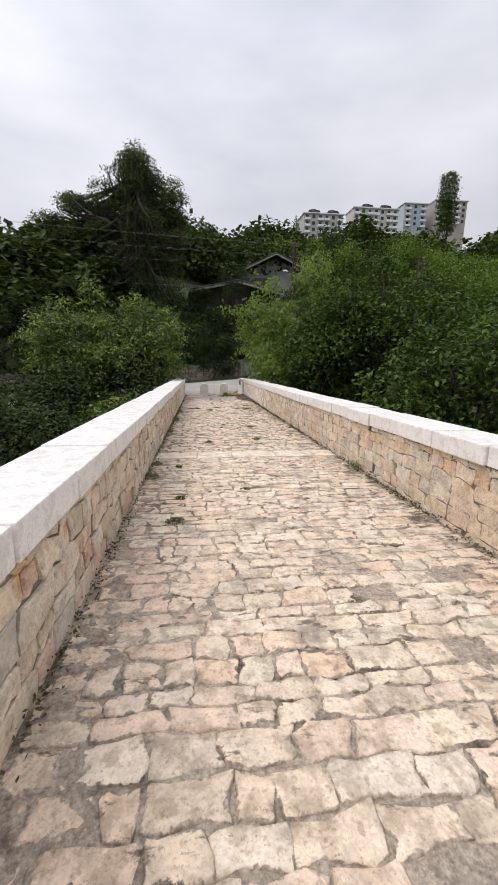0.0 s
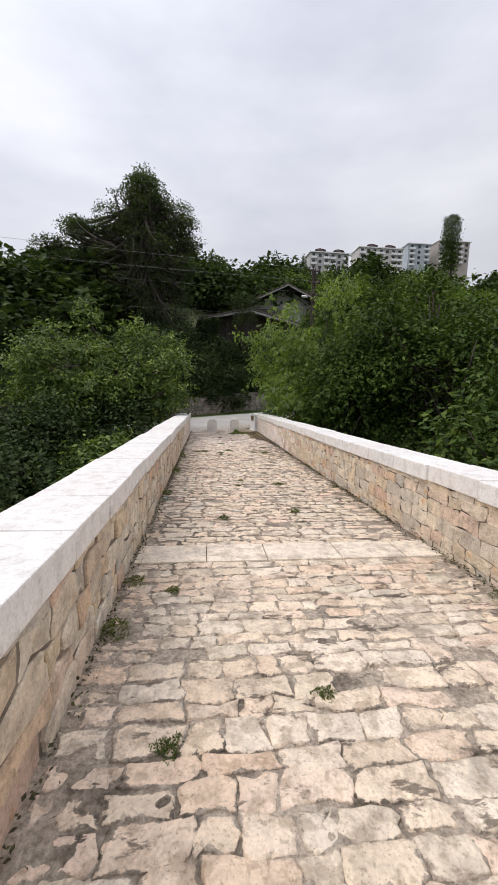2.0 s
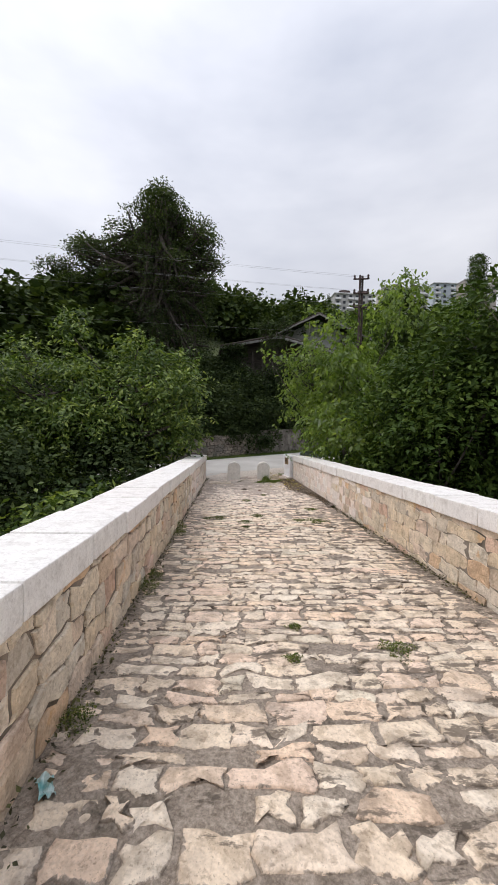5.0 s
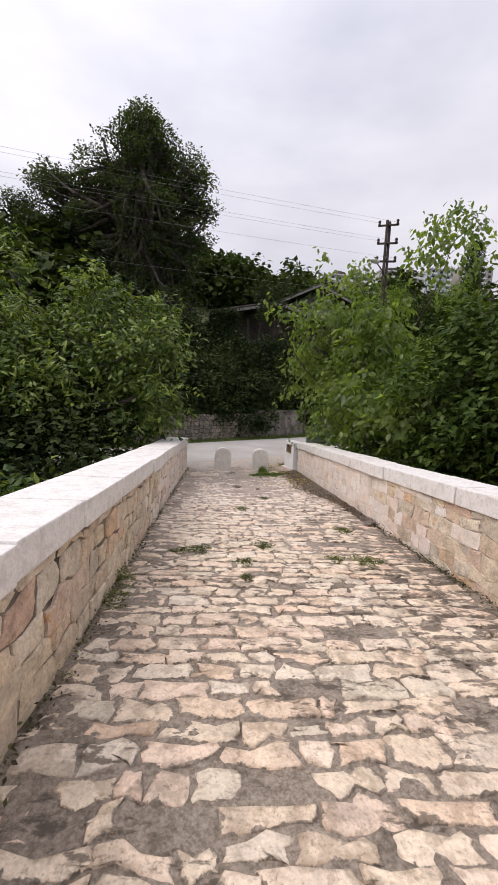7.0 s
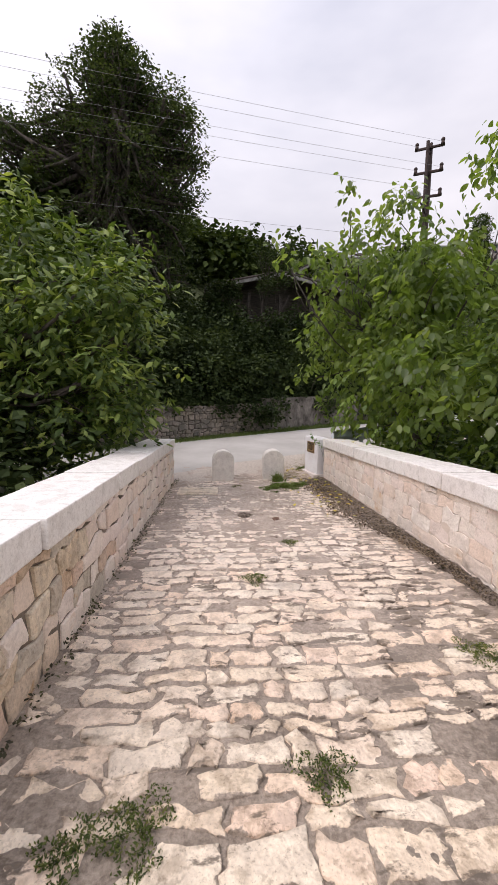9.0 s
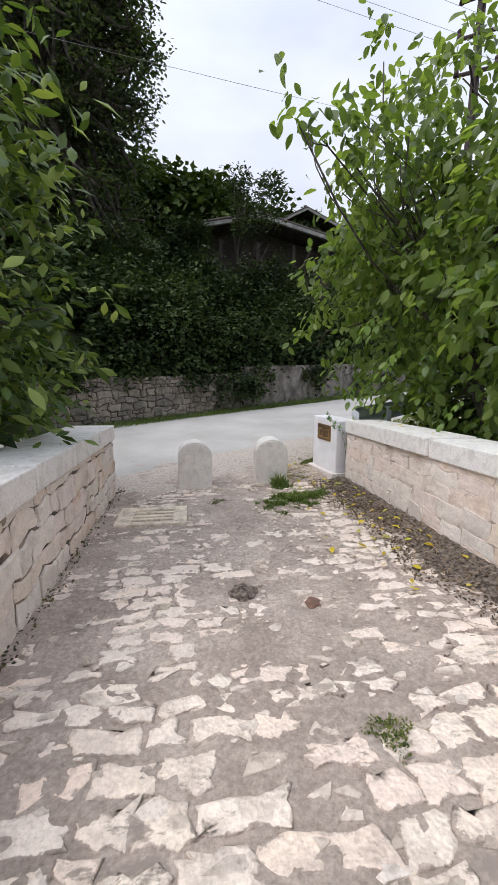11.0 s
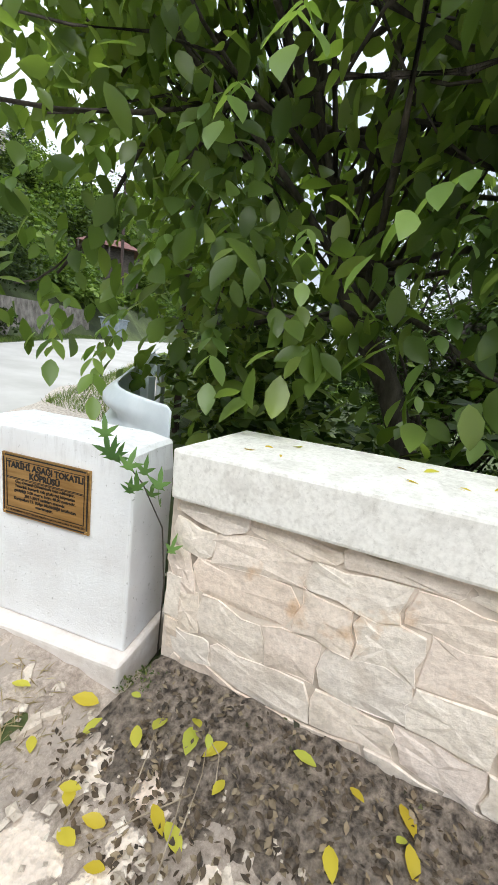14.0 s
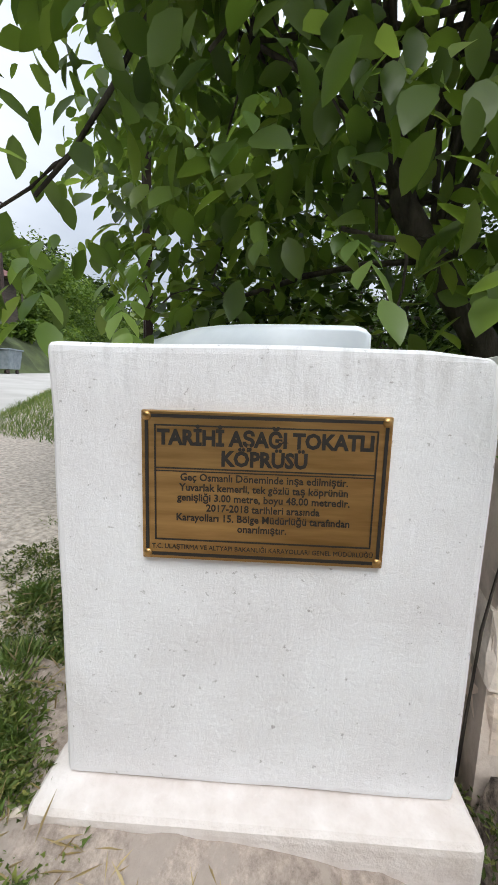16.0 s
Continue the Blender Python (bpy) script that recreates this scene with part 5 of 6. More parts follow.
apartments(53.2, 73.8, 220, 59.2, 4, (0.42, 0.41, 0.4), [(2, 9), (12, 19)], 1)
apartments(79.8, 104, 221, 63.4, 4, (0.5, 0.48, 0.45), [(4, 11), (14, 21)], 2)
apartments(116.5, 130, 240, 73.4, 4, (0.42, 0.46, 0.5), [], 3)
apartments(135, 154.5, 240, 76.0, 4, (0.38, 0.34, 0.31), [], 4)
tree("poplar", (128.5, 217, land(128.5, 217)), (128.5, 217, 84), 0.6, [((128.5, 217, 65 + 3.1 * k), (3.6 + 1.8 * math.sin(0.4 + 0.28 * k), 3.4, 3.0)) for k in range(9)], 8000, 0.9, bank_leaf_mat, 77, "tall narrow poplar beside the apartment blocks", droop=-0.3, twigs=20)


for k, (x, y, z, h) in enumerate([(33.2, 150, 40.0, 7.6), (29.5, 152, 40.0, 4.5), (118, 150, 48.0, 5.5)]):
    tree("conifer", (x, y, land(x, y)), (x, y, z + h), 0.25, [((x, y, z + h * (q / 8)), (0.34 * (h - h * q / 8) * 0.8 + 0.25, 0.34 * (h - h * q / 8) * 0.8 + 0.25, h * 0.09)) for q in range(9)], 1800, 0.5, dark_leaf_mat, 130 + k, "small dark conifer on the ridge", droop=0.2, twigs=10, own_limbs=False)


# ---- creeper between block and parapet ----
def star_leaf():
    """A palmate leaf with five pointed lobes of unequal length."""
    lobes = [(-20, 0.5), (30, 0.95), (90, 1.25), (150, 0.95), (200, 0.5)]
    pts = []
    for k, (a, r) in enumerate(lobes):
        for da, f in ((-14, 0.55), (0, 1.0), (14, 0.55)):
            q = radians(a + da)
            pts.append((r * f * math.cos(q), r * f * math.sin(q) + 0.5, -0.22 * (r * f) ** 2 + 0.06 * (da == 0)))
        if k < 4:
            q = radians((a + lobes[k + 1][0]) / 2)
            pts.append((0.3 * math.cos(q), 0.3 * math.sin(q) + 0.5, 0.0))
    pts.append((0, 0.3, 0.02))
    n = len(pts)
    return np.array(pts + [(0, 0.5, 0.05)]), np.array([(k, (k + 1) % n, n) for k in range(n)])


star_v, star_f = star_leaf()
creeper = empty("creeper_plant", pose(1.5, 23.25, 0.0), "climbing plant with lobed green leaves beside the block", "plant")
bm = bmesh.new()
stem_pts = [(0.14, 0.0, 0), (0.13, -0.01, 0.35), (0.08, -0.02, 0.6), (-0.04, -0.02, 0.8), (-0.15, -0.02, 0.92)]
tube(bm, stem_pts, [0.0045, 0.0035, 0.003, 0.0025, 0.0015], 5)
part("stem", bm, bark_mat, creeper, smooth=True)
star_me = np_mesh("leaf", star_v, star_f, leaf_material("creeper_leaf", (0.07, 0.15, 0.045), (0.11, 0.21, 0.06), (0.16, 0.28, 0.09), 0.35, 0.45, island=False), True)
rng = random.Random(30)
for k in range(12):
    t = 0.4 + 0.6 * (k / 11) ** 0.6
    i = min(3, int(t * 4))
    p = Vector(stem_pts[i]).lerp(Vector(stem_pts[i + 1]), t * 4 - i)
    g = rng.uniform(0.04, 0.066)
    ob = new("leaf", star_me)
    ob.parent = creeper
    ob.matrix_local = Matrix.Translation(p + Vector((rng.uniform(-0.06, 0.0), rng.uniform(-0.07, 0.06), rng.uniform(-0.05, 0.04)))) @ Euler((rng.uniform(0.9, 1.9), rng.uniform(-0.5, 0.5), -1.4 + rng.uniform(-1.1, 1.1))).to_matrix().to_4x4() @ Matrix.Diagonal((g, g, g, 1))


# ---- weeds, grass, fallen leaves ----
def tuft(name, x, y, z, r, count, height, seed, label, mat=None):
    rng = np.random.default_rng(seed)
    n = count
    a = rng.uniform(0, 2 * math.pi, n)
    rad = r * np.sqrt(rng.uniform(0, 1, n)) * (1 + 0.35 * np.sin(3 * a + seed) + 0.25 * np.sin(5 * a + 2 * seed))
    base = np.stack([np.cos(a) * rad, np.sin(a) * rad, np.full(n, -0.01)], 1)
    h = height * rng.uniform(0.45, 1.1, n) * (1 - 0.35 * rad / r) * (0.7 + 0.5 * np.sin(base[:, 0] * 17 + seed) * np.sin(base[:, 1] * 19))
    lean = rng.normal(size=(n, 2)) * 0.35 + 0.4 * base[:, :2] / r
    turn = rng.uniform(0, math.pi, n)
    wide = 0.0045 * rng.uniform(0.7, 1.5, n)
    side = np.stack([np.cos(turn), np.sin(turn), np.zeros(n)], 1) * wide[:, None]
    mid = base + np.stack([lean[:, 0] * h * 0.35, lean[:, 1] * h * 0.35, h * 0.6], 1)
    tip = base + np.stack([lean[:, 0] * h, lean[:, 1] * h, h * 0.9], 1)
    v = np.stack([base - side, base + side, mid + side * 0.8, mid - side * 0.8, tip], 1).reshape(-1, 3)
    k = (np.arange(n) * 5)[:, None]
    f = np.concatenate([k + np.array([0, 1, 2]), k + np.array([0, 2, 3]), k + np.array([3, 2, 4])])
    ob = new(name, np_mesh(name, v, f, mat or grass_mat))
    ob.matrix_world = Matrix.Translation((x, y, z))
    return tagged(ob, label, "weed" if "weed" in name else "grass", "weeds in the paving" if "weed" in name else "", kind="stuff" if name.startswith("grass") else "")


def weed(x, y, r=0.12, h=0.12):
    """Low small-leaved weeds with a few blades."""
    rng = np.random.default_rng(int(1000 + x * 77 + y * 131))
    n = int(26000 * r * r + 200)
    a = rng.uniform(0, 2 * math.pi, n)
    d = np.sqrt(rng.uniform(0, 1, n)) * (1 + 0.35 * np.sin(3 * a + x) + 0.2 * np.sin(7 * a))
    p = np.stack([np.cos(a) * d * r * 0.85, np.sin(a) * d * r * 0.85, h * 0.6 * rng.uniform(0, 1, n) * np.clip(1 - d * 0.8, 0.1, 1)], 1)
    v, f = leaf_cloud(p, 0.017, rng, -0.5, False, 0.9)
    ob = new("weed_tuft", np_mesh("weed_tuft", v, f, weed_mat))
    ob.matrix_world = Matrix.Translation((x, y, (deck_z(y) if y < YE else land(x, y)) + 0.008))
    return tagged(ob, "low green weeds growing in the paving joints", "weed", "weeds in the paving", "stuff")


for x, y, r, h in [(1.45, 24.22, 0.16, 0.14), (1.7, 24.42, 0.24, 0.1), (2.05, 24.7, 0.28, 0.1), (1.35, 24.08, 0.1, 0.12), (1.62, 23.22, 0.1, 0.2), (1.5, 23.15, 0.12, 0.12),
                   (1.53, 6.75, 0.15, 0.3), (-1.08, 4.89, 0.11, 0.1), (-1.06, 5.64, 0.07, 0.05), (-1.16, 7.14, 0.06, 0.08), (-0.24, 5.9, 0.07, 0.04), (0.38, 9.44, 0.1, 0.1), (-0.65, 9.12, 0.09, 0.12),
                   (-1.53, 12.4, 0.14, 0.3), (-1.53, 12.75, 0.12, 0.22), (-1.53, 10.6, 0.12, 0.1), (0.48, 11.25, 0.14, 0.06), (-0.29, 11.15, 0.07, 0.04), (-0.21, 11.6, 0.06, 0.06), (-0.94, 15.96, 0.17, 0.07), (-1.15, 15.9, 0.1, 0.05),
                   (-0.19, 16.14, 0.14, 0.09), (-0.45, 15.6, 0.12, 0.06), (0.88, 15.7, 0.2, 0.05), (0.55, 15.75, 0.12, 0.05), (-0.33, 18.05, 0.12, 0.07), (0.15, 19.02, 0.1, 0.03), (-1.5, 6.6, 0.12, 0.2), (-1.5, 7.35, 0.1, 0.1), (-0.46, 15.2, 0.08, 0.06), (-1.54, 15.05, 0.14, 0.3), (-1.52, 14.7, 0.14, 0.2), (-0.32, 22.27, 0.15, 0.1), (1.0, 16.9, 0.16, 0.04), (1.5, 11.0, 0.08, 0.08)]:
    weed(x, y, r, h)
for k, (x, y, r, n, h) in enumerate([(0.62, 22.3, 0.26, 3600, 0.15), (0.92, 22.44, 0.15, 1300, 0.13), (0.33, 22.06, 0.2, 1700, 0.12), (0.57, 22.92, 0.12, 420, 0.26)]):
    tuft("grass_patch", x, y, 0.03, r, n, h, 5 + k, "green grass patch at the foot of a bollard")
for k, (x, y, r, n, h) in enumerate([(1.95, 24.6, 0.42, 15000, 0.09), (1.52, 24.25, 0.26, 7000, 0.1), (1.3, 24.1, 0.14, 1200, 0.09), (2.5, 24.85, 0.3, 11000, 0.09)]):
    tuft("grass_patch", x, y, 0.05, r, n, h, 12 + k, "grass beside the plaque block")

straw_mat = leaf_material("dry_straw", (0.24, 0.18, 0.1), (0.36, 0.29, 0.17), (0.5, 0.42, 0.27), 0.1, 0.7)
rng = np.random.default_rng(44)
n = 2600
x, y = rng.uniform(0.75, 1.9, n), 23.2 + 1.9 * rng.uniform(0, 1, n)
keep = (y < 24.5 + 0.55 * x) & ~((x > 1.32) & (y < 23.99))
x, y = x[keep], y[keep]
p = np.stack([x, y, [(land(a, b)) + 0.03 for a, b in zip(x, y)]], 1)
v, f = leaf_cloud(p, 0.06, rng, 0.05, False, 0.12)
tagged(new("dry_straw", np_mesh("dry_straw", v, f, straw_mat)), "dry straw and dead grass on the dirt by the block", "straw", kind="stuff")

# verges along the lane
rng = np.random.default_rng(14)
v_all, f_all, base_n = [], [], 0
for lane_side in (0, 1):
    n = 38000
    x = rng.uniform(-14, 16, n)
    y = np.array([(wall_line(a) - 0.15 - b if lane_side else road_mid(a) - 2.35 - b * 1.6) for a, b in zip(x, rng.uniform(0, 0.75, n) ** 1.3)])
    keep = np.ones(n, bool) if lane_side else (x < -2.4) | (x > 4.0)
    x, y = x[keep], y[keep]
    z = np.array([max(land(a, b), -2) for a, b in zip(x, y)])
    n = len(x)
    h = rng.uniform(0.05, 0.16, n)
    t = rng.uniform(0, math.pi, n)
    s = np.stack([np.cos(t), np.sin(t), np.zeros(n)], 1) * 0.007
    b = np.stack([x, y, z], 1)
    tip = b + np.stack([rng.normal(size=n) * 0.06, rng.normal(size=n) * 0.06, h], 1)
    v_all.append(np.stack([b - s, b + s, tip], 1).reshape(-1, 3))
    f_all.append(np.arange(n * 3).reshape(-1, 3) + base_n)
    base_n += n * 3
tagged(new("grass_verge", np_mesh("grass_verge", np.concatenate(v_all), np.concatenate(f_all), grass_mat)), "rough grass verges along the lane", "grass", kind="stuff")


# leaf mould along the foot of the east parapet
def mould_edge(y):
    """How far from the parapet the soil lies."""
    return 0.12 + 0.4 * smooth01((y - 18.2) / 2.2) + 0.14 * noise.noise((y * 1.7, 0, 3)) + 0.09 * noise.noise((y * 6.0, 2, 3))


def foot_z(x, y):
    return deck_z(y) if y < YE else land(x, y)


def mould():
    v, f = [], []
    nu, nv = 240, 26
    for j in range(nu + 1):
        y = 17.2 + 6.05 * j / nu
        wide = mould_edge(y)
        for i in range(nv + 1):
            s = i / nv
            x = 1.6 - wide * s
            z = foot_z(x, y) + 0.055 * (1 - s) ** 0.8 + 0.02 * noise.noise((x * 9, y * 9, 1)) + 0.016 * noise.noise((x * 26, y * 26, 1)) - 0.03 * s * s + 0.006
            v.append((x, y, z))
    for j in range(nu):
        for i in range(nv):
            a = j * (nv + 1) + i
            f.append((a, a + nv + 1, a + nv + 2, a + 1))
    tagged(new("leaf_mould", np_mesh("leaf_mould", v, f, litter_mat, True)), "dark leaf mould and soil against the parapet", "soil", kind="structure")


mould()
rng = np.random.default_rng(15)
n = 5200
y = 17.4 + 5.9 * rng.uniform(0, 1, n) ** 0.7
x = 1.58 - np.array([mould_edge(b) for b in y]) * 1.1 * rng.uniform(0, 1, n) ** 0.9
keep = ~((x > 1.25) & (y > 23.1))
x, y = x[keep], y[keep]
p = np.stack([x, y, [foot_z(a, b) + 0.022 + 0.045 * max(0, (a - 1.1) / 0.5) for a, b in zip(x, y)]], 1)
dry_mat = leaf_material("dry_brown_leaf", (0.04, 0.028, 0.02), (0.12, 0.08, 0.05), (0.36, 0.27, 0.18), 0.06, 0.75)
v, f = leaf_cloud(p, 0.026, rng, 0.0, True, 1.2)
tagged(new("dry_leaf_litter", np_mesh("dry_leaf_litter", v, f, dry_mat)), "dry brown leaf crumbs lying by the parapet", "leaf litter", kind="stuff")
# dead sticks and leaf stalks
bm = bmesh.new()
rs = random.Random(151)
for k in range(90):
    y = 18.5 + 4.6 * rs.random()
    x = 1.5 - mould_edge(y) * 1.7 * rs.random()
    a, q = rs.uniform(0, math.pi), rs.uniform(0.05, 0.17)
    z = foot_z(x, y) + 0.03 + 0.04 * max(0, (x - 1.1) / 0.5)
    dx, dy = q * math.cos(a), q * math.sin(a)
    tube(bm, [(x - dx, y - dy, z - 0.004), (x + rs.uniform(-0.02, 0.02), y + rs.uniform(-0.02, 0.02), z + 0.012), (x + dx, y + dy, z)], [0.0022, 0.002, 0.0012], 4)
tagged(finish("dead_sticks", bm, plain("dry_stick", (0.2, 0.15, 0.1), (0.5, 0.42, 0.32), 9, 0.9)), "thin dead sticks and leaf stalks on the soil", "sticks", kind="stuff")

leaf_me = np_mesh("fallen_leaf", LEAF_OVAL * (1.1, 1, 0.8) - (0, 0.5, 0), OVAL_FACES, yellow_mat, True)
rng = random.Random(16)
for k in range(130):
    y = 20.0 + 4.2 * rng.random() ** 0.8
    x = 1.5 - abs(rng.gauss(0, 0.5))
    on_cap = k % 6 == 0
    if x > 1.1 and y > 23.15:
        x -= 0.6
    if on_cap:
        x, y = rng.uniform(1.75, 2.0), rng.uniform(21.3, 23.1)
    s = rng.uniform(0.045, 0.095)
    z = (deck_z(min(y, YE - 0.01)) + 0.905 if on_cap else (deck_z(y) if y < YE else land(x, y)) + 0.034 + 0.04 * max(0, (x - 1.1) / 0.5))
    ob = new("fallen_leaf", leaf_me)
    ob.matrix_world = pose(x, y, z, rng.uniform(-18, 18), rng.uniform(-18, 18), rng.uniform(0, 360)) @ Matrix.Diagonal((s, s, s, 1))
    tagged(ob, "yellow fallen walnut leaf on the ground by the parapet" if not on_cap else "yellow fallen leaf on the parapet cap", "leaf", "fallen yellow leaves")

for x, y, s, a in ((1.33, 23.31, 0.1, 20), (1.29, 23.22, 0.085, 75), (1.38, 22.9, 0.1, 110), (1.22, 23.5, 0.07, 200), (1.3, 23.05, 0.075, 310), (1.12, 23.3, 0.06, 140)):
    ob = new("fallen_leaf", leaf_me)
    ob.matrix_world = pose(x, y, (deck_z(y) if y < YE else land(x, y)) + 0.045, 8, -10, a) @ Matrix.Diagonal((s, s, s, 1))
    tagged(ob, "yellow fallen walnut leaf on the ground by the plaque block", "leaf", "fallen yellow leaves")

# stone chips and grit where the paving gives out
rng = np.random.default_rng(19)
n = 9500
x = rng.uniform(-1.6, 2.2, n)
y = 19.5 + 6.0 * rng.uniform(0, 1, n) ** 0.6
keep = (y < 23.1) & (np.abs(x) < 1.55) | (y >= 23.1) & (y < 24.7 + 0.62 * x)
x, y = x[keep], y[keep]
z = np.array([(deck_z(b) if b < YE else land(a, b)) + 0.016 for a, b in zip(x, y)])
CHIP = np.array([[-1, -0.8, 0], [0.9, -1, 0.1], [1, 0.7, 0], [-0.7, 1, 0.1], [0.1, 0, 0.8]])
CHIP_F = np.array([[0, 1, 4], [1, 2, 4], [2, 3, 4], [3, 0, 4]])
n = len(x)
size = 0.003 + 0.016 * rng.uniform(0, 1, n) ** 3
turn = rng.uniform(0, 6.3, n)
c, s_ = np.cos(turn)[:, None], np.sin(turn)[:, None]
lx, ly = CHIP[None, :, 0] * c - CHIP[None, :, 1] * s_, CHIP[None, :, 0] * s_ + CHIP[None, :, 1] * c
v = np.stack([x[:, None] + lx * size[:, None], y[:, None] + ly * size[:, None], z[:, None] + CHIP[None, :, 2] * size[:, None]], 2).reshape(-1, 3)
f = (CHIP_F[None] + (np.arange(n) * 5)[:, None, None]).reshape(-1, 3)
chip_mat = stone_material("pale_chip", [(0.5, 0.43, 0.36), (0.78, 0.69, 0.61), (0.6, 0.52, 0.45), (0.86, 0.78, 0.71)], (0.4, 0.34, 0.29), 0.62, island=True)
tagged(new("stone_chips", np_mesh("stone_chips", v, f, chip_mat)), "loose pale stone chips and grit", "gravel", kind="stuff")

def lump(name, x, y, r, squash, mat, label, category, seed):
    bm = bmesh.new()
    bmesh.ops.create_icosphere(bm, subdivisions=3, radius=1)
    for v in bm.verts:
        k = 1 + 0.35 * noise.noise(v.co * 1.7 + Vector((seed, 0, 0))) + 0.16 * noise.noise(v.co * 5 + Vector((seed, 0, 0)))
        v.co = Vector((v.co.x * r * k, v.co.y * r * 0.8 * k, v.co.z * r * squash * k))
    ob = finish(name, bm, mat)
    ob.matrix_world = pose(x, y, foot_z(x, y) + r * squash * 0.4, 0, 0, seed * 40)
    return tagged(ob, label, category)


lump("dirt_clod", -0.3, 20.18, 0.1, 0.35, litter_mat, "dark clod of earth on the worn paving", "clod", 1)
lump("brick_fragment", 0.13, 20.0, 0.06, 0.4, plain("broken_red_brick", (0.12, 0.07, 0.05), (0.24, 0.14, 0.1), 30, 0.9), "broken piece of red-brown brick in the grit", "brick", 2)

# crumpled wrapper in the west gutter
bm = bmesh.new()
bmesh.ops.create_grid(bm, x_segments=9, y_segments=7, size=0.06)
for v in bm.verts:
    v.co.z += 0.03 * noise.noise(v.co * 26) + 0.014
    v.co.x *= 0.6 + 0.3 * noise.noise(v.co * 11)
bmesh.ops.solidify(bm, geom=bm.faces, thickness=0.0008)
wrapper = finish("wrapper", bm, plain("teal_plastic_film", (0.06, 0.3, 0.3), (0.5, 0.6, 0.58), 22, 0.3))
wrapper.matrix_world = pose(-1.5, 10.18, deck_z(10.18) + 0.01, 0, 12, 30)
tagged(wrapper, "crumpled teal plastic wrapper lying at the parapet foot", "litter")

# broken setts half buried in the worn grit
def broken_stones():
    rng = np.random.default_rng(191)
    v, f = [], []
    for _ in range(900):
        x, y = rng.uniform(-1.5, 1.45), 18.2 + 5.4 * rng.uniform() ** 0.9
        r = 0.012 + 0.055 * rng.uniform() ** 2.2
        n = 7
        ang = np.sort(rng.uniform(0, 2 * math.pi, n))
        rad = r * rng.uniform(0.7, 1.3, n)
        turn, wide = rng.uniform(-0.4, 0.4), rng.uniform(1.0, 1.9)
        px, py = rad * np.cos(ang) * wide, rad * np.sin(ang) * 0.75
        px, py = px * math.cos(turn) - py * math.sin(turn), px * math.sin(turn) + py * math.cos(turn)
        z = foot_z(x, y) + (0.004 if y < YE else 0.026) + 0.008 * rng.uniform()
        base = len(v)
        for k, drop in ((1.0, 0.02), (0.82, 0.001)):
            v += [(x + a * k, y + b * k, z - drop) for a, b in zip(px, py)]
        v.append((x, y, z + 0.002))
        for i in range(n):
            j = (i + 1) % n
            f += [(base + i, base + j, base + n + j), (base + i, base + n + j, base + n + i), (base + n + i, base + n + j, base + 2 * n)]
    ob = new("broken_stones", np_mesh("broken_stones", v, f, chip_mat))
    tagged(ob, "pale broken setts half buried in the grit", "stones", kind="stuff")


broken_stones()

# moss and dead stems in the gutters at the foot of both parapets
rng = np.random.default_rng(20)
n = 14000
side = rng.choice((-1, 1), n)
y = rng.uniform(0, 23, n)
dens = np.array([0.5 + 0.5 * noise.noise((b * 0.8, a * 5.0, 2)) + 0.35 * noise.noise((b * 3.1, a * 5.0, 4)) for a, b in zip(side, y)])
keep = rng.uniform(0, 1, n) < dens * np.where(side > 0, 1.0, 0.6)
side, y = side[keep], y[keep]
x = side * (1.6 - np.abs(rng.normal(size=len(y))) * 0.045)
p = np.stack([x, y, np.array([deck_z(b) for b in y]) + 0.012 + 0.04 * rng.uniform(0, 1, len(y)) ** 2], 1)
v, f = leaf_cloud(p, 0.03, rng, 0.0, False, 1.2)
tagged(new("gutter_moss", np_mesh("gutter_moss", v, f, leaf_material("gutter_moss", (0.04, 0.035, 0.02), (0.07, 0.065, 0.03), (0.12, 0.12, 0.04), 0.1, 0.8))), "brown-green moss and dead leaves along the parapet foot", "moss", kind="stuff")

# compound leaves hanging near the block, leaf by leaf
near_leaf = np_mesh("leaf", LEAF_OVAL * (1.15, 1, 1), OVAL_FACES, walnut_lit_piece_mat, True)
walnut = bpy.data.objects["walnut_tree"]
rng = random.Random(17)
made = 0
while made < 240:
    x, y, z = rng.uniform(1.95, 3.0), rng.uniform(21.4, 25.0), rng.uniform(1.15, 2.5)
    if x - 1.9 < (1.75 - z) * 0.6:
        continue
    az = rng.uniform(100, 260)
    stem = Vector((math.cos(radians(az)), math.sin(radians(az)), -0.35)).normalized()
    flat = stem.cross(Vector((0, 0, 1))).normalized()
    s = rng.uniform(0.1, 0.17)
    for k in range(7):
        p = Vector((x, y, z)) + stem * s * (0.5 + 0.55 * (k // 2)) - Vector((0, 0, 0.02 * (k // 2) ** 2))
        way = (flat * (1 if k % 2 else -1) + stem * 0.7 - Vector((0, 0, rng.uniform(0.5, 1.4)))) if k < 6 else stem - Vector((0, 0, 0.8))
        way = way.normalized()
        up = (Vector((rng.uniform(-0.3, 0.3), rng.uniform(-0.3, 0.3), 1)) - way * way.z).normalized()
        side = way.cross(up).normalized()
        up = side.cross(way)
        ob = new("leaf", near_leaf)
        g = s * rng.uniform(0.8, 1.15) * (0.75 + 0.12 * (k // 2))
        ob.matrix_world = Matrix(((side.x, way.x, up.x, p.x), (side.y, way.y, up.y, p.y), (side.z, way.z, up.z, p.z), (0, 0, 0, 1))) @ Matrix.Diagonal((g, g, g, 1))
        ob.parent = walnut
        ob.matrix_parent_inverse = walnut.matrix_world.inverted()
        made += 1

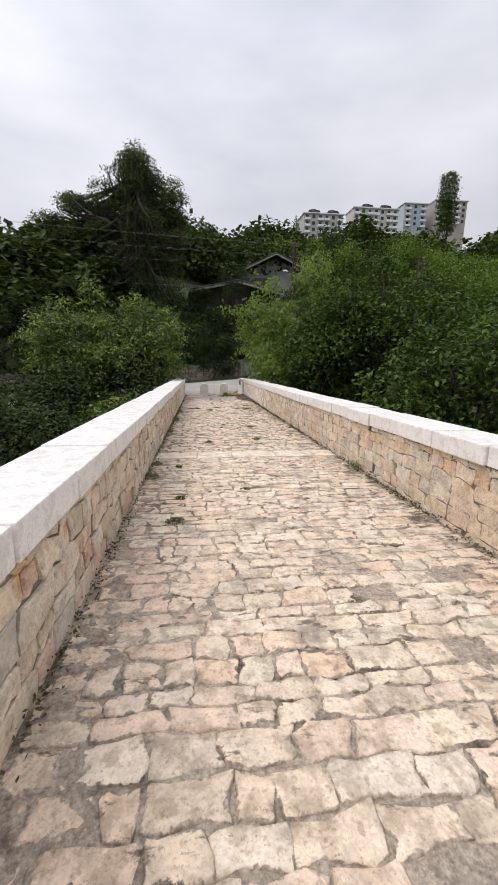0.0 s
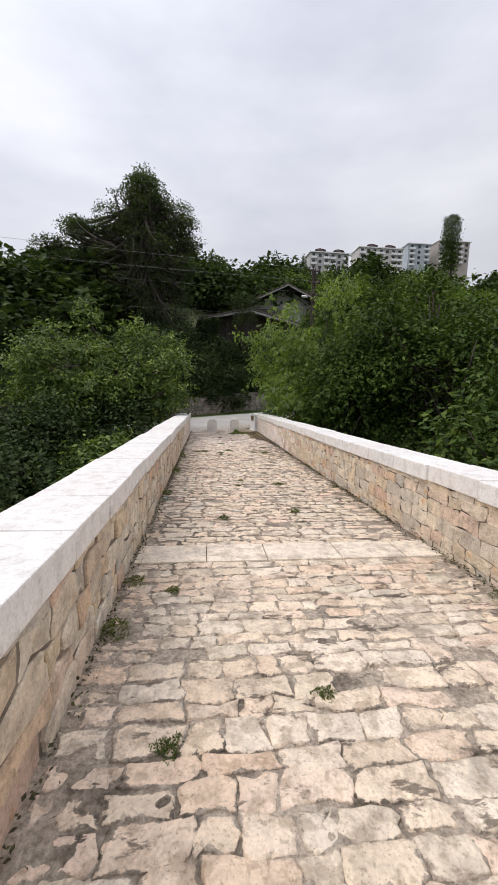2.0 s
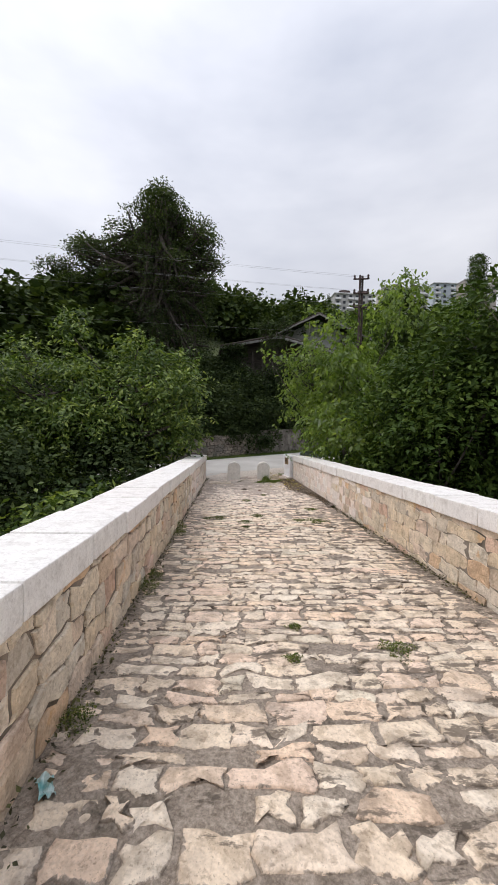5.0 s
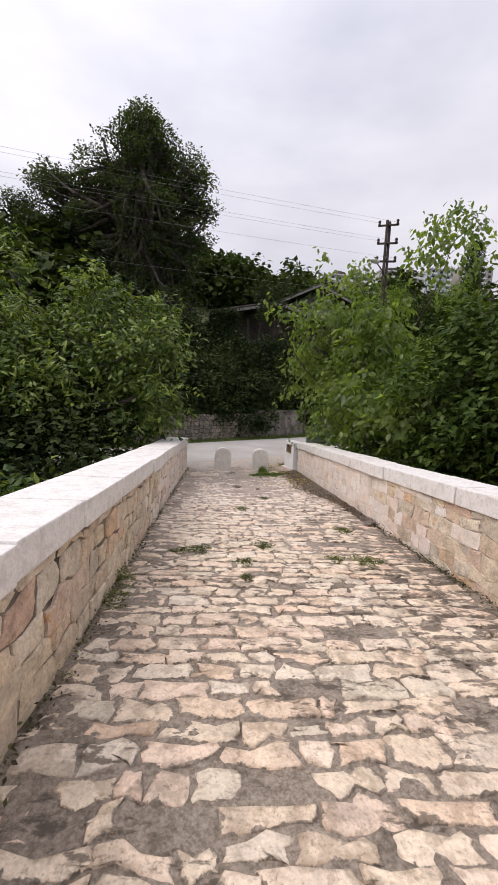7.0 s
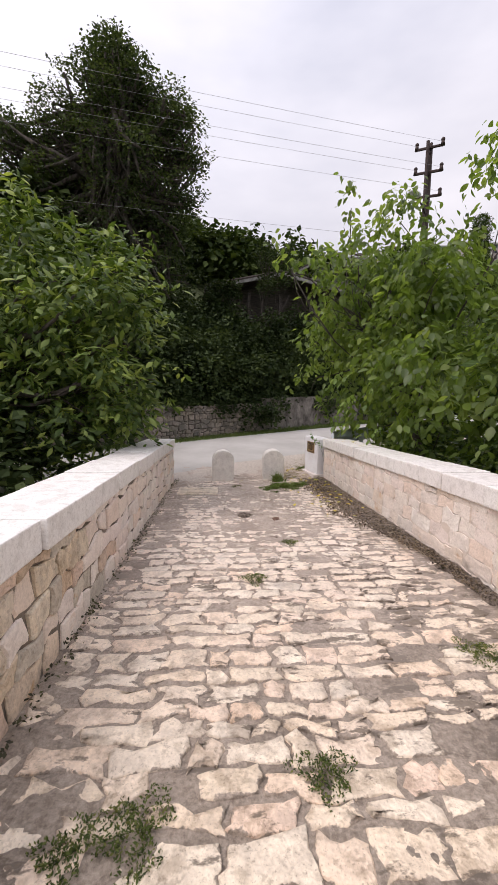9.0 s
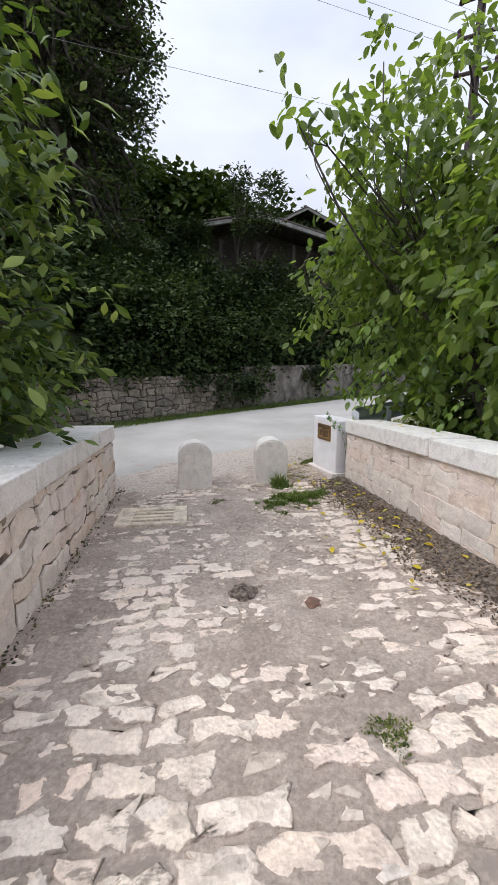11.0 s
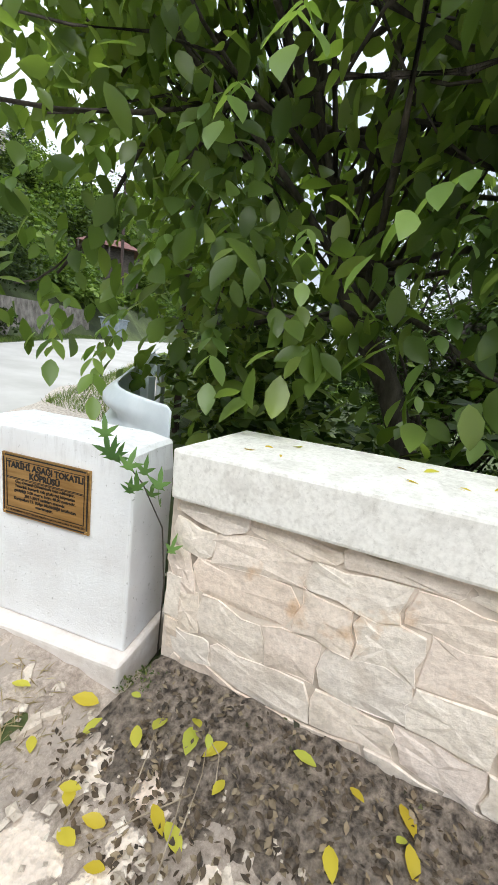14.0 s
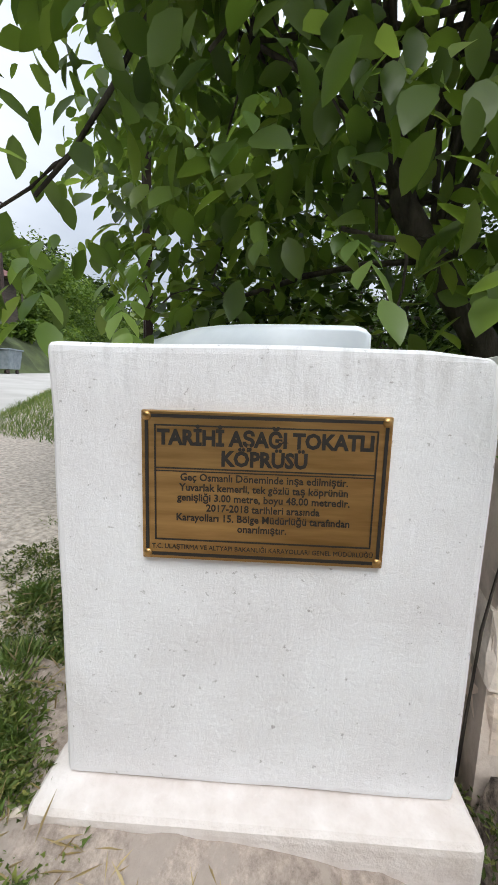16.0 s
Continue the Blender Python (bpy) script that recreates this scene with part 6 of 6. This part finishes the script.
# ---- things down the lane ----
hut = empty("roadside_hut", pose(27, 51, land(27, 51) + 0.2, 0, 0, -40), "red-roofed timber hut with a porch beside the far lane", "hut")
bm = bmesh.new()
box(bm, -2, 2, -1.5, 1.5, -1.5, 2.2)
part("wall", bm, wood_mat, hut)
bm = bmesh.new()
vv = [bm.verts.new(p) for p in ((-2.5, -2.2, 2.1), (2.5, -2.2, 2.1), (2.5, 2.2, 2.1), (-2.5, 2.2, 2.1), (-1.4, 0, 3.0), (1.4, 0, 3.0))]
for fc in ((0, 1, 5, 4), (1, 2, 5), (2, 3, 4, 5), (3, 0, 4), (3, 2, 1, 0)):
    bm.faces.new([vv[i] for i in fc])
part("roof", bm, plain("red_roof_tile", (0.11, 0.045, 0.04), (0.2, 0.085, 0.07), 3, 0.8), hut)
for sx in (-2.3, 0, 2.3):
    bm = bmesh.new()
    box(bm, sx - 0.06, sx + 0.06, -2.2, -2.08, -1.5, 2.15)
    part("post", bm, wood_mat, hut)
bin_mat = plain("dull_zinc", (0.2, 0.24, 0.27), (0.34, 0.38, 0.41), 4, 0.6, 0.3)
skip_bin = empty("waste_container", pose(16.5, 39.0, land(16.5, 39.0), 0, 0, 20), "galvanised steel waste container standing on the verge", "waste container")
bm = bmesh.new()
for v in box(bm, -0.7, 0.7, -0.45, 0.45, 0.25, 1.1, 0.03):
    k = 0.8 + 0.2 * (v.co.z - 0.25) / 0.85
    v.co.x, v.co.y = v.co.x * k, v.co.y * k
part("body", bm, bin_mat, skip_bin)
bm = bmesh.new()
box(bm, -0.76, 0.76, -0.5, 0.5, 1.1, 1.17, 0.02)
part("lid", bm, bin_mat, skip_bin)
for sx in (-0.45, 0.45):
    for sy in (-0.25, 0.25):
        bm = bmesh.new()
        bmesh.ops.create_cone(bm, cap_ends=True, segments=12, radius1=0.12, radius2=0.12, depth=0.06, matrix=pose(sx, sy, 0.12, 90))
        part("wheel", bm, rust_mat, skip_bin)
for px, py in ((24.2, 46.5), (25.4, 49.8)):
    bm = bmesh.new()
    tube(bm, [(0, 0, -0.5), (0, 0, 8.5)], [0.13, 0.1], 8)
    box(bm, -0.7, 0.7, -0.05, 0.05, 8.0, 8.1)
    ob = finish("utility_pole", bm, rust_mat)
    ob.matrix_world = pose(px, py, land(px, py))
    tagged(ob, "brown utility pole beside the far lane", "utility pole")

# ---- pieces: setts, parapet stones, roadside wall stones ----
lay_stones("sett", SETTS[0], SETTS[1], SETTS[2], SETTS[3], SETTS[4], "cream limestone setts", lambda u, v: 2.4 < v < 6.6, deck_proud, 0.06, 0.007, 61, deck_skip, True)
west = courses(-6, 22.86, -0.06, 0.722, (0.12, 0.23), (0.16, 0.46), 0.07, 62, (0.005, 0.015), 0.012)
fresh = [p for p in west if p[0] > 17.5 + 2.5 * noise.noise((p[0] * 3.1, p[1] * 5.3, 1))]
old = [p for p in west if p[0] <= 17.5 + 2.5 * noise.noise((p[0] * 3.1, p[1] * 5.3, 1))]
lay_stones("stone", old, wall_frame(-1), wall_left, wall_mat, wall_far_mat, "cream and ochre rubble stones", lambda u, v: 2.6 < u < 12, lambda u, v, r: r.uniform(0.006, 0.028), 0.05, 0.009, 72)
lay_stones("stone", fresh, wall_frame(-1), wall_left, pale_wall_mat, pale_wall_far_mat, "pale rubble stones", lambda u, v: False, lambda u, v, r: r.uniform(0.006, 0.026), 0.05, 0.009, 74)
east = courses(-6, 23.2, -0.06, 0.722, (0.09, 0.17), (0.18, 0.44), 0.04, 63, (0.001, 0.0045), 0.012)
lay_stones("stone", east, wall_frame(1), wall_right, pale_wall_mat, wall_far_mat, "cream and ochre rubble stones", lambda u, v: u > 16.5 + 3.0 * noise.noise((u * 3.1, v * 5.3, 1)), lambda u, v, r: r.uniform(0.003, 0.01), 0.05, 0.0016, 73)
# the east parapet's end face
end_polys = courses(-0.42, 0.0, -0.06, 0.722, (0.1, 0.2), (0.16, 0.4), 0.04, 64, (0.002, 0.007))
lay_stones("stone", end_polys, lambda u, v: Matrix(((-1, 0, 0, 1.61 - u), (0, 0, 1, 23.2), (0, 1, 0, v), (0, 0, 0, 1))), wall_right, pale_wall_mat, pale_wall_far_mat, "", lambda u, v: True, lambda u, v, r: r.uniform(0.012, 0.03), 0.05, 0.012, 65)
lay_stones("stone", courses(0.0, 0.42, -0.06, 0.722, (0.12, 0.23), (0.16, 0.4), 0.04, 66, (0.006, 0.016)), lambda u, v: Matrix(((-1, 0, 0, -1.61 - 0.42 + u - 0.0), (0, 0, 1, 22.87), (0, 1, 0, v + deck_z(22.8)), (0, 0, 0, 1))), wall_left, wall_mat, wall_far_mat, "", lambda u, v: True, lambda u, v, r: r.uniform(0.012, 0.03), 0.05, 0.012, 67)
LEN = math.hypot(1, 0.7)


def north_frame(u, v):
    x = u / LEN
    p = along(x)
    c, s = 1 / LEN, 0.7 / LEN
    return Matrix(((c, 0, s, p.x), (s, 0, -c, p.y), (0, 1, 0, 0.05 * (p.y - YE) + v), (0, 0, 0, 1)))


lay_stones("stone", courses(-26 * LEN, 0.93 * LEN, -0.1, 1.16, (0.09, 0.2), (0.12, 0.36), 0.09, 68, (0.004, 0.016)), north_frame, wall_far, old_wall_mat, stone_material("old_grey_rubble_rest", [(0.3, 0.26, 0.22), (0.4, 0.35, 0.3), (0.24, 0.22, 0.2), (0.44, 0.38, 0.33)], (0.1, 0.1, 0.09), 0.5, island=True), "grey rubble stones",
           lambda u, v: u > -6 * LEN, lambda u, v, r: r.uniform(0.01, 0.05), 0.06, 0.018, 69)
